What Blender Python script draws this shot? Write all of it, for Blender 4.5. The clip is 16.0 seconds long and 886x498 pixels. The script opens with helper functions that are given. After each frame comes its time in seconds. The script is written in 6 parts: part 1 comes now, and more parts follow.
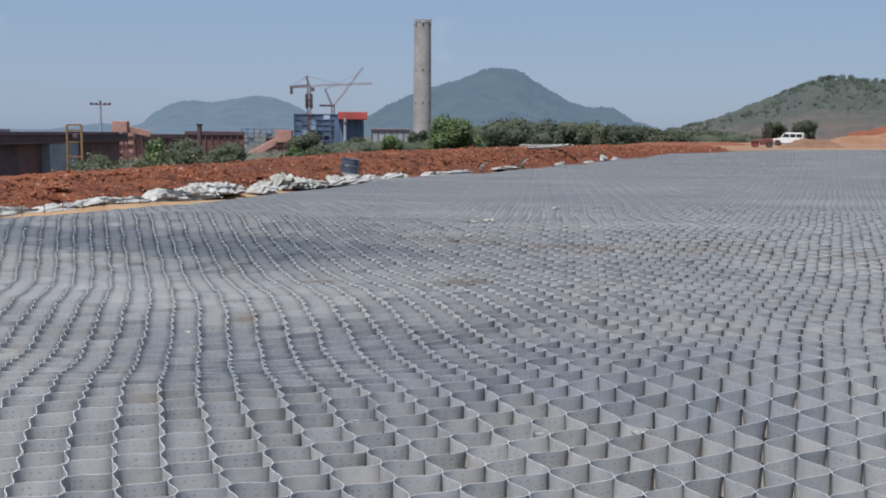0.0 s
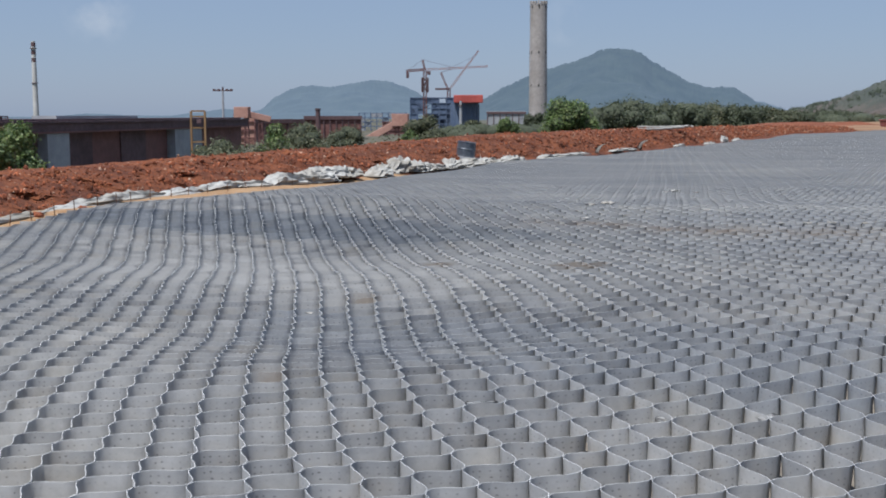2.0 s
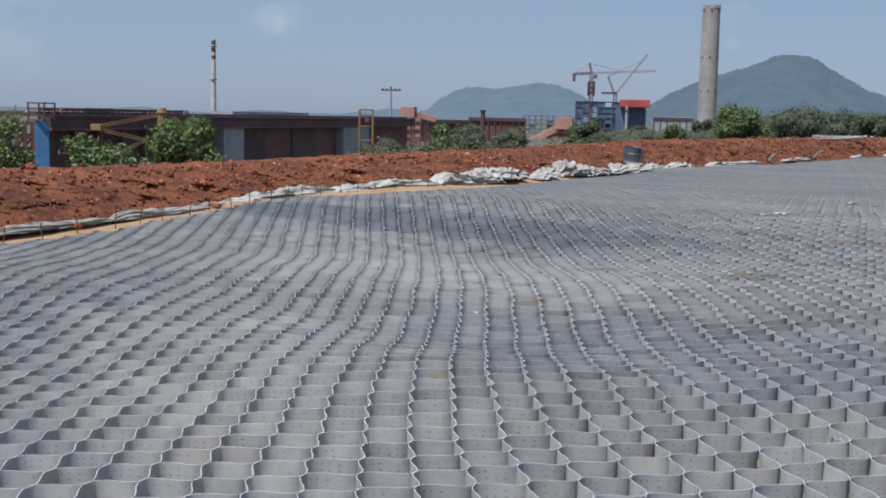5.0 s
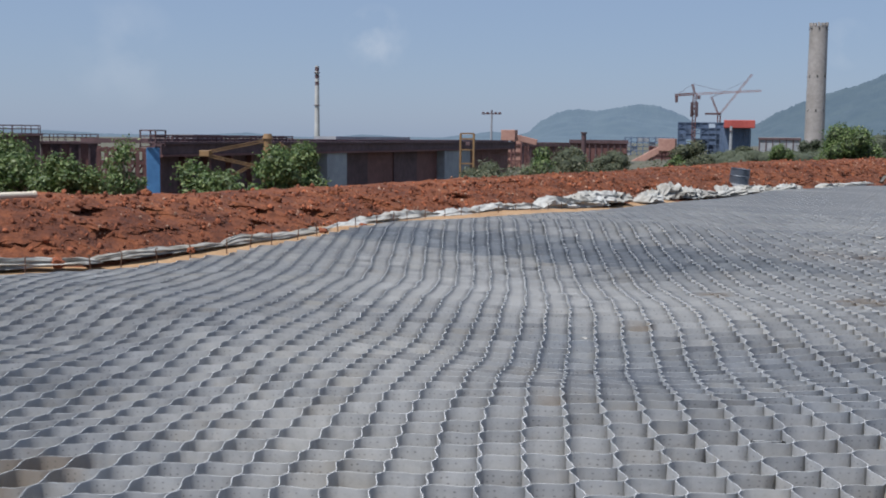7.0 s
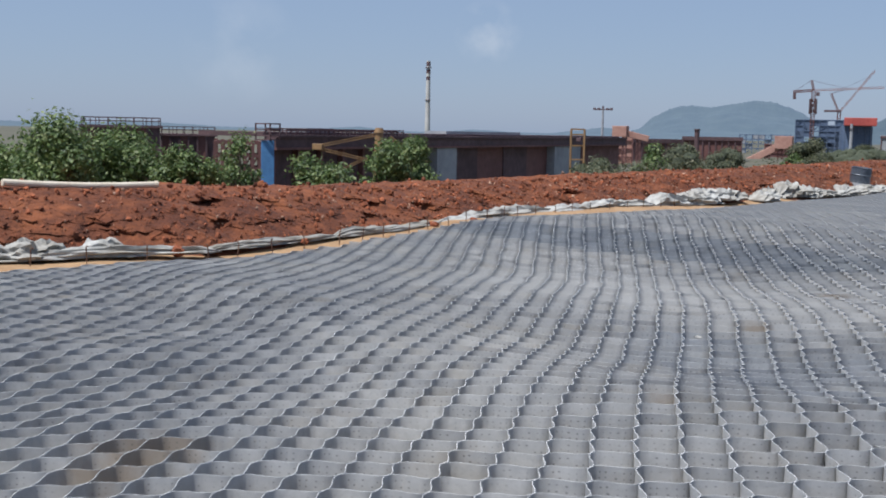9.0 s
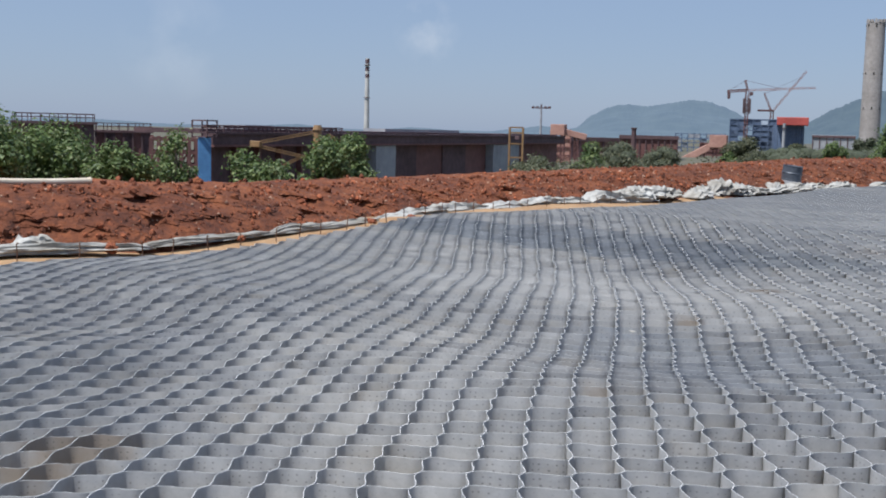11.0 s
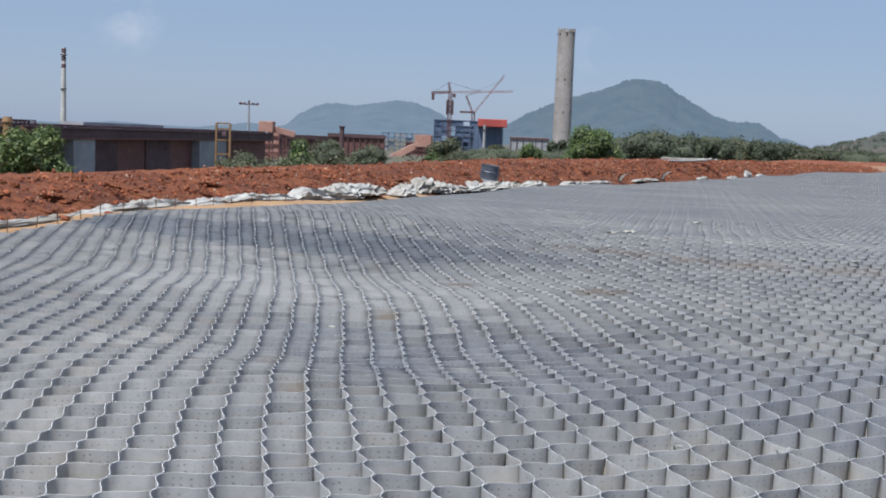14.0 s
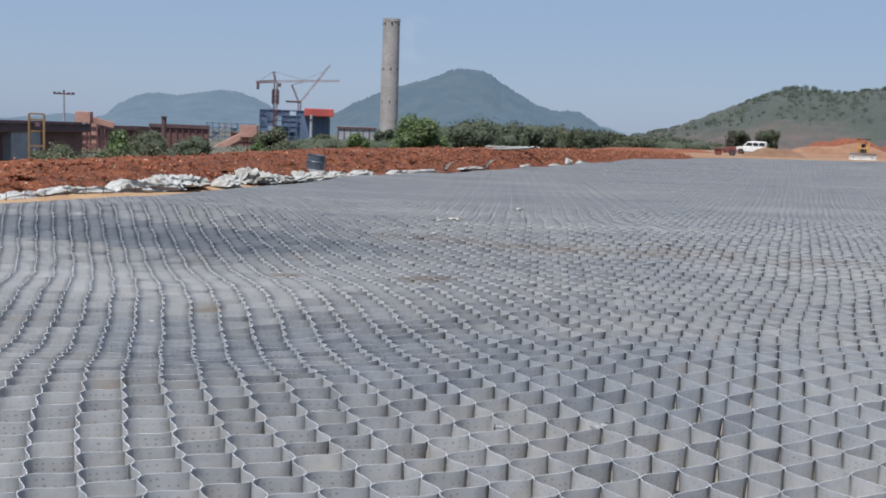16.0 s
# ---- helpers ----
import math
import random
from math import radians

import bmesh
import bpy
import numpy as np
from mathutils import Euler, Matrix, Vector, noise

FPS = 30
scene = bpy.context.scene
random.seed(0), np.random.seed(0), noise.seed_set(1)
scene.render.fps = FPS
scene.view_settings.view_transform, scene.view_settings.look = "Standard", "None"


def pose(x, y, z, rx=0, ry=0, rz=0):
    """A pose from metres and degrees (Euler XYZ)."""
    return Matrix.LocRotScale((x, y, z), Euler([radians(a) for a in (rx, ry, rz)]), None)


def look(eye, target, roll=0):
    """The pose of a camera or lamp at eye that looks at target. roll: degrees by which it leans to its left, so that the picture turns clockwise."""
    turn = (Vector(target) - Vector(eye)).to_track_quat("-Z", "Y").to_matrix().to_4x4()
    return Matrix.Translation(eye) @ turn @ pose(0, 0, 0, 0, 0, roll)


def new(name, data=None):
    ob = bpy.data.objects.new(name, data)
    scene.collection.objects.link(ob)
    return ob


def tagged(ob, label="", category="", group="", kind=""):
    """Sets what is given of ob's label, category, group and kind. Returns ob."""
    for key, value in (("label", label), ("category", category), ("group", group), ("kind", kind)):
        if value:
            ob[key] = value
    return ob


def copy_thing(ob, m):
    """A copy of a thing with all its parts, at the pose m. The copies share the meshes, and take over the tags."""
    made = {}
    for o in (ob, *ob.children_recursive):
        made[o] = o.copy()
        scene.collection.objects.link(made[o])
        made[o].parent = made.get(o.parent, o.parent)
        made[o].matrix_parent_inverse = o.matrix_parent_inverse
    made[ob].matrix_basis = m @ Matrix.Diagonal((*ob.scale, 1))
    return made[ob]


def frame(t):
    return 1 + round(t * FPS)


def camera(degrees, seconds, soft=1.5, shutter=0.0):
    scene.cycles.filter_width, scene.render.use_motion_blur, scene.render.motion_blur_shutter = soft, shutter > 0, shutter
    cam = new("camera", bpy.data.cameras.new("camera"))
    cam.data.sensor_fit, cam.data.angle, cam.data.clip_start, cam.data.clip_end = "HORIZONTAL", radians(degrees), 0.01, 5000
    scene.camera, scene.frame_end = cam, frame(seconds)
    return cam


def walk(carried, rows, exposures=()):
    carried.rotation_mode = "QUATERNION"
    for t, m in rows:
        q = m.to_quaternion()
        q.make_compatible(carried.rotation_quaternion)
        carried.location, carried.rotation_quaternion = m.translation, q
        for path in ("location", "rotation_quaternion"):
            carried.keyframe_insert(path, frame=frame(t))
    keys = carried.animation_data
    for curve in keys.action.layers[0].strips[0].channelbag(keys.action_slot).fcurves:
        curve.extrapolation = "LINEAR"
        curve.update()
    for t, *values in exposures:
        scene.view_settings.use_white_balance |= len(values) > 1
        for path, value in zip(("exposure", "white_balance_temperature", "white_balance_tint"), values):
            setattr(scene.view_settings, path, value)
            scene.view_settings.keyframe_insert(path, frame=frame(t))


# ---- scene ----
EXPOSURE = 0.36
cam = camera(43.0, 16.0, soft=1.9)
EYE = 1.6
ARM = 0.408
# time, heading, tilt, roll, and the drift of the grip from the turning circle
PATH = (
    (0.0, -0.002, -5.915, -0.458, -0.015, 0.008, 0.007),
    (0.5, 1.463, -6.065, -0.463, -0.013, 0.008, 0.006),
    (1.0, 3.101, -6.163, -0.547, -0.010, 0.008, 0.006),
    (1.5, 4.314, -6.476, -0.292, -0.006, 0.010, 0.006),
    (2.0, 5.843, -6.797, 0.127, 0.001, 0.009, 0.003),
    (2.5, 6.985, -6.810, 0.136, 0.003, 0.007, 0.002),
    (3.0, 8.581, -6.725, 0.149, 0.002, 0.002, 0.001),
    (3.5, 9.988, -6.821, -0.161, -0.000, 0.002, -0.001),
    (4.0, 11.529, -6.970, -0.519, -0.003, 0.000, -0.002),
    (4.2, 12.054, -7.034, -0.681, -0.003, -0.000, -0.003),
    (6.3, 17.337, -6.019, -0.452, -0.034, -0.008, 0.014),
    (6.5, 17.782, -6.117, -0.143, -0.037, -0.009, 0.016),
    (7.0, 19.227, -5.662, -0.592, -0.041, -0.009, 0.017),
    (7.5, 20.476, -5.790, -0.603, -0.044, -0.011, 0.018),
    (8.0, 21.819, -5.710, -0.775, -0.046, -0.012, 0.017),
    (8.2, 22.611, -5.656, -0.800, -0.046, -0.013, 0.015),
    (9.2, 24.900, -6.020, -1.080, -0.035, -0.023, 0.004),
    (10.3, 23.283, -6.379, -1.440, -0.023, -0.034, -0.008),
    (10.5, 22.603, -6.314, -1.304, -0.023, -0.036, -0.007),
    (11.0, 21.710, -6.030, -1.282, -0.023, -0.038, -0.007),
    (11.5, 18.687, -5.743, -1.833, -0.025, -0.041, -0.008),
    (12.0, 16.024, -5.556, -1.839, -0.028, -0.046, -0.008),
    (12.5, 13.458, -5.541, -2.171, -0.036, -0.051, -0.013),
    (13.0, 10.359, -5.509, -2.508, -0.040, -0.055, -0.016),
    (13.5, 8.544, -5.607, -2.483, -0.041, -0.057, -0.017),
    (14.0, 7.027, -5.686, -2.352, -0.038, -0.058, -0.014),
    (14.5, 4.566, -5.552, -2.334, -0.037, -0.060, -0.016),
    (15.0, 2.950, -5.442, -2.165, -0.043, -0.063, -0.016),
    (15.5, 1.381, -5.517, -2.098, -0.043, -0.066, -0.018),
    (16.0, -1.713, -5.881, -2.026, -0.042, -0.068, -0.021),
)
walk(cam, [(t, pose(dx - ARM * math.sin(radians(w)), dy + ARM * math.cos(radians(w)) - ARM, EYE + dz, 90 + p, r, w)) for t, w, p, r, dx, dy, dz in PATH],
     exposures=[(t, EXPOSURE + e, 6050, 10) for t, e in ((0.0, -0.02), (3.5, -0.06), (7.0, -0.02), (10.5, 0.08), (12.5, 0.1), (14.5, 0.12), (16.0, 0.08))])

# ---------------------------------------------------------------- light
SUN_TURN, SUN_HEIGHT = 150.0, 65.0      # heading to the left of +y, elevation
world = bpy.data.worlds.new("world")
scene.world = world
world.use_nodes = True
wn = world.node_tree
wn.nodes.clear()
sky = wn.nodes.new("ShaderNodeTexSky")
sky.sky_type = "NISHITA"
sky.sun_disc = False
sky.sun_elevation = radians(SUN_HEIGHT)
sky.sun_rotation = radians(-SUN_TURN)
sky.air_density, sky.dust_density, sky.ozone_density = 1.0, 0.6, 2.0
bg = wn.nodes.new("ShaderNodeBackground")
bg.inputs["Strength"].default_value = 0.074
wo = wn.nodes.new("ShaderNodeOutputWorld")
haze = wn.nodes.new("ShaderNodeMix")
haze.data_type = "RGBA"
haze.inputs[0].default_value = 0.7
haze.inputs[7].default_value = (3.1, 3.92, 5.55, 1)      # bright hazy air over the whole sky
wn.links.new(sky.outputs[0], haze.inputs[6])
geo = wn.nodes.new("ShaderNodeTexCoord")


def wisp(col, turn, up, spread, scale, strength):
    """A faint fair-weather cloud round one direction of the sky."""
    a, e = radians(turn), radians(up)
    dot = wn.nodes.new("ShaderNodeVectorMath")
    dot.operation = "DOT_PRODUCT"
    dot.inputs[1].default_value = (-math.sin(a) * math.cos(e), math.cos(a) * math.cos(e), math.sin(e))
    wn.links.new(geo.outputs["Generated"], dot.inputs[0])
    near = wn.nodes.new("ShaderNodeMapRange")
    near.inputs["From Min"].default_value, near.inputs["From Max"].default_value = math.cos(radians(spread)), 1.0
    wn.links.new(dot.outputs["Value"], near.inputs["Value"])
    n = wn.nodes.new("ShaderNodeTexNoise")
    n.inputs["Scale"].default_value, n.inputs["Detail"].default_value = scale, 6
    wn.links.new(geo.outputs["Generated"], n.inputs["Vector"])
    thick = wn.nodes.new("ShaderNodeMapRange")
    thick.inputs["From Min"].default_value, thick.inputs["From Max"].default_value, thick.inputs["To Max"].default_value = 0.42, 0.7, strength
    wn.links.new(n.outputs["Fac"], thick.inputs["Value"])
    f = wn.nodes.new("ShaderNodeMath")
    f.operation = "MULTIPLY"
    wn.links.new(near.outputs[0], f.inputs[0])
    wn.links.new(thick.outputs[0], f.inputs[1])
    mx = wn.nodes.new("ShaderNodeMix")
    mx.data_type = "RGBA"
    mx.inputs[7].default_value = (6.6, 6.9, 7.3, 1)
    wn.links.new(f.outputs[0], mx.inputs[0])
    wn.links.new(col, mx.inputs[6])
    return mx.outputs[2]


sky_col = wisp(haze.outputs[2], 22.6, 4.9, 1.8, 34, 0.42)
sky_col = wisp(sky_col, -0.2, 4.6, 1.3, 22, 0.35)
sky_col = wisp(sky_col, 35.0, 4.0, 3.0, 16, 0.3)
wn.links.new(sky_col, bg.inputs["Color"])
wn.links.new(bg.outputs[0], wo.inputs["Surface"])

sun = new("sun", bpy.data.lights.new("sun", "SUN"))
sun.data.energy, sun.data.angle, sun.data.color = 4.7, radians(0.6), (1.0, 0.95, 0.88)
sa, se = radians(SUN_TURN), radians(SUN_HEIGHT)
sun.matrix_world = look((-math.sin(sa) * math.cos(se) * 50, math.cos(sa) * math.cos(se) * 50, math.sin(se) * 50), (0, 0, 0))


# ---------------------------------------------------------------- materials
def ramp(nt, fac, stops):
    r = nt.nodes.new("ShaderNodeValToRGB")
    els = r.color_ramp.elements
    while len(els) < len(stops):
        els.new(0.5)
    for e, (p, c) in zip(els, stops):
        e.position, e.color = p, (*c, 1)
    nt.links.new(fac, r.inputs["Fac"])
    return r.outputs["Color"]


def noise_fac(nt, scale, detail=4, rough=0.6, vec=None, distort=0.0):
    n = nt.nodes.new("ShaderNodeTexNoise")
    n.inputs["Scale"].default_value, n.inputs["Detail"].default_value = scale, detail
    n.inputs["Roughness"].default_value, n.inputs["Distortion"].default_value = rough, distort
    if vec is None:
        vec = nt.nodes.new("ShaderNodeNewGeometry").outputs["Position"]
    nt.links.new(vec, n.inputs["Vector"])
    return n.outputs["Fac"]


def mixed(nt, fac, a, b, mode="MIX"):
    m = nt.nodes.new("ShaderNodeMix")
    m.data_type, m.blend_type = "RGBA", mode
    for s, v in ((m.inputs[0], fac), (m.inputs[6], a), (m.inputs[7], b)):
        if isinstance(v, (int, float)):
            s.default_value = v
        elif isinstance(v, tuple):
            s.default_value = (*v, 1)
        else:
            nt.links.new(v, s)
    return m.outputs[2]


def surface(name, fine, coarse, fine_scale, coarse_scale, rough=0.8, bump=0.3, metal=0.0, bump_scale=None, depth=0.02, vary=0.0):
    """Two-scale procedural surface: fine = (dark, light) colours, coarse = tint multiplied in patches."""
    m = bpy.data.materials.new(name)
    m.use_nodes = True
    nt = m.node_tree
    b = nt.nodes["Principled BSDF"]
    col = ramp(nt, noise_fac(nt, fine_scale, 6, 0.65), [(0.3, fine[0]), (0.7, fine[1])])
    big = ramp(nt, noise_fac(nt, coarse_scale, 4, 0.55), [(0.35, coarse), (0.65, (1, 1, 1))])
    col = mixed(nt, 1.0, col, big, "MULTIPLY")
    if vary:
        info = nt.nodes.new("ShaderNodeNewGeometry").outputs["Random Per Island"]
        v = ramp(nt, info, [(0.0, (1 - vary,) * 3), (1.0, (1 + vary,) * 3)])
        col = mixed(nt, 1.0, col, v, "MULTIPLY")
    nt.links.new(col, b.inputs["Base Color"])
    b.inputs["Roughness"].default_value, b.inputs["Metallic"].default_value = rough, metal
    if bump:
        bp = nt.nodes.new("ShaderNodeBump")
        bp.inputs["Strength"].default_value, bp.inputs["Distance"].default_value = bump, depth
        nt.links.new(noise_fac(nt, bump_scale or fine_scale * 2, 5, 0.6), bp.inputs["Height"])
        nt.links.new(bp.outputs[0], b.inputs["Normal"])
    return m


def leaf_material(name, dark, light, dry=None):
    m = bpy.data.materials.new(name)
    m.use_nodes = True
    nt = m.node_tree
    b = nt.nodes["Principled BSDF"]
    info = nt.nodes.new("ShaderNodeNewGeometry").outputs["Random Per Island"]
    stops = [(0.0, dark), (0.75, light)] + ([(1.0, dry)] if dry else [])
    col = ramp(nt, info, stops)
    big = ramp(nt, noise_fac(nt, 0.9, 3), [(0.35, (0.7, 0.74, 0.7)), (0.65, (1.08, 1.08, 1.0))])
    nt.links.new(mixed(nt, 1.0, col, big, "MULTIPLY"), b.inputs["Base Color"])
    b.inputs["Roughness"].default_value = 0.55
    t = nt.nodes.new("ShaderNodeBsdfTranslucent")
    nt.links.new(col, t.inputs["Color"])
    mx = nt.nodes.new("ShaderNodeMixShader")
    mx.inputs[0].default_value = 0.3
    nt.links.new(b.outputs[0], mx.inputs[1])
    nt.links.new(t.outputs[0], mx.inputs[2])
    nt.links.new(mx.outputs[0], nt.nodes["Material Output"].inputs["Surface"])
    return m


def math_node(nt, op, a, b):
    m = nt.nodes.new("ShaderNodeMath")
    m.operation = op
    for s, v in zip(m.inputs, (a, b)):
        if isinstance(v, (int, float)):
            s.default_value = v
        else:
            nt.links.new(v, s)
    return m.outputs[0]


def geocell_material():
    """Grey perforated plastic strip, dusty, with welded textured walls."""
    m = bpy.data.materials.new("geocell_plastic")
    m.use_nodes = True
    nt = m.node_tree
    b = nt.nodes["Principled BSDF"]
    col = ramp(nt, noise_fac(nt, 9, 6, 0.7), [(0.3, (0.352, 0.353, 0.353)), (0.7, (0.462, 0.461, 0.457))])
    patch = ramp(nt, noise_fac(nt, 0.45, 5, 0.6), [(0.36, (0.84, 0.855, 0.88)), (0.5, (0.98, 0.98, 0.98)), (0.66, (1.1, 1.085, 1.05))])
    col = mixed(nt, 1.0, col, patch, "MULTIPLY")
    # each wall between two welds weathers a little differently
    uvw = nt.nodes.new("ShaderNodeSeparateXYZ")
    nt.links.new(nt.nodes.new("ShaderNodeUVMap").outputs[0], uvw.inputs[0])
    pick = nt.nodes.new("ShaderNodeCombineXYZ")
    nt.links.new(math_node(nt, "FLOOR", math_node(nt, "MULTIPLY", uvw.outputs[0], 1 / 0.24), 0), pick.inputs[0])
    nt.links.new(nt.nodes.new("ShaderNodeObjectInfo").outputs["Random"], pick.inputs[1])
    white = nt.nodes.new("ShaderNodeTexWhiteNoise")
    white.noise_dimensions = "2D"
    nt.links.new(pick.outputs[0], white.inputs["Vector"])
    walls = ramp(nt, white.outputs["Value"], [(0.0, (0.78, 0.79, 0.81)), (0.1, (0.93, 0.935, 0.94)), (0.8, (1.02, 1.02, 1.02)), (1.0, (1.09, 1.075, 1.04))])
    col = mixed(nt, 1.0, col, walls, "MULTIPLY")
    dust = ramp(nt, noise_fac(nt, 1.7, 5, 0.7), [(0.52, (0, 0, 0)), (0.72, (1, 1, 1))])
    dust = mixed(nt, 1.0, dust, (0.55, 0.55, 0.55), "MULTIPLY")
    col = mixed(nt, dust, col, (0.40, 0.36, 0.30))
    sep = nt.nodes.new("ShaderNodeSeparateXYZ")
    nt.links.new(nt.nodes.new("ShaderNodeNewGeometry").outputs["Position"], sep.inputs[0])
    # shade on the swell's slope, painted in as a darker, bluer band
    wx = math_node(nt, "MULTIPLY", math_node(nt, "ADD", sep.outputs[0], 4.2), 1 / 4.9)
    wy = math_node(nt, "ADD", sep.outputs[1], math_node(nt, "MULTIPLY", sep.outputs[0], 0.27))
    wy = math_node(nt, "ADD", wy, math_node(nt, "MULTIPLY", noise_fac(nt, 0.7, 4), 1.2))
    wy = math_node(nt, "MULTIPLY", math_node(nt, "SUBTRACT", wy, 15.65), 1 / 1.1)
    slope_shade = math_node(nt, "ADD", math_node(nt, "MULTIPLY", wx, wx), math_node(nt, "MULTIPLY", wy, wy))
    slope_shade = ramp(nt, slope_shade, [(0.62, (0.9, 0.9, 0.9)), (1.0, (0, 0, 0))])
    col = mixed(nt, slope_shade, col, mixed(nt, 1.0, col, (0.60, 0.65, 0.72), "MULTIPLY"))
    # one panel of fresher, bluer plastic laid across
    lo = math_node(nt, "ADD", sep.outputs[1], math_node(nt, "MULTIPLY", sep.outputs[0], 0.42))
    lo = math_node(nt, "ADD", lo, math_node(nt, "MULTIPLY", noise_fac(nt, 1.4, 3), 0.5))
    hi = math_node(nt, "ADD", sep.outputs[1], math_node(nt, "MULTIPLY", sep.outputs[0], 0.12))
    hi = math_node(nt, "ADD", hi, math_node(nt, "MULTIPLY", noise_fac(nt, 1.1, 3), 0.8))
    panel = math_node(nt, "MINIMUM", math_node(nt, "SUBTRACT", lo, 6.95), math_node(nt, "SUBTRACT", 9.7, hi))
    panel = math_node(nt, "MINIMUM", panel, math_node(nt, "ADD", sep.outputs[0], 2.6))
    panel = ramp(nt, panel, [(0.0, (0, 0, 0)), (0.3, (0.9, 0.9, 0.9))])
    col = mixed(nt, panel, col, mixed(nt, 1.0, col, (0.9, 0.935, 0.985), "MULTIPLY"))
    # a paler patch over the hollow before the swell
    hx = math_node(nt, "MULTIPLY", math_node(nt, "ADD", sep.outputs[0], 2.2), 1 / 4.2)
    hy = math_node(nt, "ADD", sep.outputs[1], math_node(nt, "MULTIPLY", noise_fac(nt, 0.8, 4), 2.0))
    hy = math_node(nt, "MULTIPLY", math_node(nt, "SUBTRACT", hy, 12.9), 1 / 2.6)
    hollow = math_node(nt, "ADD", math_node(nt, "MULTIPLY", hx, hx), math_node(nt, "MULTIPLY", hy, hy))
    hollow = ramp(nt, hollow, [(0.3, (0.62, 0.62, 0.62)), (1.0, (0, 0, 0))])
    col = mixed(nt, hollow, col, (0.58, 0.57, 0.545))
    # long pale and blue-grey streaks, stronger further out and to the right
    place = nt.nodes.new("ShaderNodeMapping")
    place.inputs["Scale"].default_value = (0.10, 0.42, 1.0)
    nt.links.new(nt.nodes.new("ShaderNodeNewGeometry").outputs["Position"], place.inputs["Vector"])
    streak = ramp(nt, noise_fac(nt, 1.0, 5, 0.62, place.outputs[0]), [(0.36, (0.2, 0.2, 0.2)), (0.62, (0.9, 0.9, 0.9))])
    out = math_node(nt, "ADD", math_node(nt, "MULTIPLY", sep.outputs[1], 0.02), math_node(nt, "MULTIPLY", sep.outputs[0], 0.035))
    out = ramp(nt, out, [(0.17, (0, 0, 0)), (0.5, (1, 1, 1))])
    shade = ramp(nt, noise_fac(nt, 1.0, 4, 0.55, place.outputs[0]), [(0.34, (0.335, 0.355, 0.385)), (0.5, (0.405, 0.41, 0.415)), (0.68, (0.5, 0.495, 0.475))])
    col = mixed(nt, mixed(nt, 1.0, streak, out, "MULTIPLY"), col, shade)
    # earth fallen into some of the cells
    for cx, cy, size in ((-3.98, 4.5, 0.42), (-3.9, 4.05, 0.3), (-1.79, 6.59, 0.14), (-1.79, 10.0, 0.22), (-1.4, 12.7, 0.3), (0.2, 12.2, 0.45)):
        far = nt.nodes.new("ShaderNodeVectorMath")
        far.operation = "DISTANCE"
        flat = nt.nodes.new("ShaderNodeCombineXYZ")
        nt.links.new(sep.outputs[0], flat.inputs[0])
        nt.links.new(sep.outputs[1], flat.inputs[1])
        nt.links.new(flat.outputs[0], far.inputs[0])
        far.inputs[1].default_value = (cx, cy, 0)
        spot = math_node(nt, "ADD", math_node(nt, "MULTIPLY", far.outputs["Value"], 0.5 / size), math_node(nt, "MULTIPLY", noise_fac(nt, 4.0, 3), 0.5))
        col = mixed(nt, ramp(nt, spot, [(0.45, (0.7, 0.7, 0.7)), (0.72, (0, 0, 0))]), col, (0.27, 0.215, 0.16))
    # a brown trail of spilled earth across the mat
    line = math_node(nt, "ADD", sep.outputs[1], math_node(nt, "MULTIPLY", sep.outputs[0], 0.3))
    line = math_node(nt, "ADD", line, math_node(nt, "MULTIPLY", noise_fac(nt, 0.35, 3), 2.0))
    off = math_node(nt, "ABSOLUTE", math_node(nt, "SUBTRACT", line, 17.45), 0)
    trail = ramp(nt, off, [(0.0, (0.62, 0.62, 0.62)), (0.9, (0, 0, 0))])
    right = ramp(nt, math_node(nt, "MULTIPLY", math_node(nt, "ADD", sep.outputs[0], 1.5), 0.4), [(0.0, (0, 0, 0)), (1.0, (1, 1, 1))])
    trail = mixed(nt, 1.0, mixed(nt, 1.0, trail, right, "MULTIPLY"), ramp(nt, noise_fac(nt, 1.3, 4, 0.7), [(0.38, (0, 0, 0)), (0.62, (1, 1, 1))]), "MULTIPLY")
    col = mixed(nt, trail, col, (0.30, 0.225, 0.16))
    uv = nt.nodes.new("ShaderNodeUVMap").outputs[0]
    vo = nt.nodes.new("ShaderNodeTexVoronoi")
    vo.inputs["Scale"].default_value, vo.inputs["Randomness"].default_value = 34.0, 0.2
    nt.links.new(uv, vo.inputs["Vector"])
    hole = ramp(nt, vo.outputs["Distance"], [(0.11, (0.5, 0.5, 0.5)), (0.19, (1, 1, 1))])
    su = nt.nodes.new("ShaderNodeSeparateXYZ")
    nt.links.new(uv, su.inputs[0])
    mid_u = math_node(nt, "ABSOLUTE", math_node(nt, "SUBTRACT", math_node(nt, "FRACT", math_node(nt, "MULTIPLY", su.outputs[0], 1 / 0.24), 0), 0.5), 0)
    mid_v = math_node(nt, "MULTIPLY", math_node(nt, "ABSOLUTE", math_node(nt, "SUBTRACT", su.outputs[1], 0.085), 0), 7.0)
    gate = ramp(nt, math_node(nt, "MAXIMUM", mid_u, mid_v), [(0.29, (0, 0, 0)), (0.31, (1, 1, 1))])
    hole = mixed(nt, gate, hole, (1.0, 1.0, 1.0))
    hole = mixed(nt, ramp(nt, white.outputs['Value'], [(0.0, (0, 0, 0)), (0.5, (0.15, 0.15, 0.15)), (0.9, (0.8, 0.8, 0.8))]), hole, (1.0, 1.0, 1.0))
    col = mixed(nt, 1.0, col, hole, "MULTIPLY")
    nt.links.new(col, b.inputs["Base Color"])
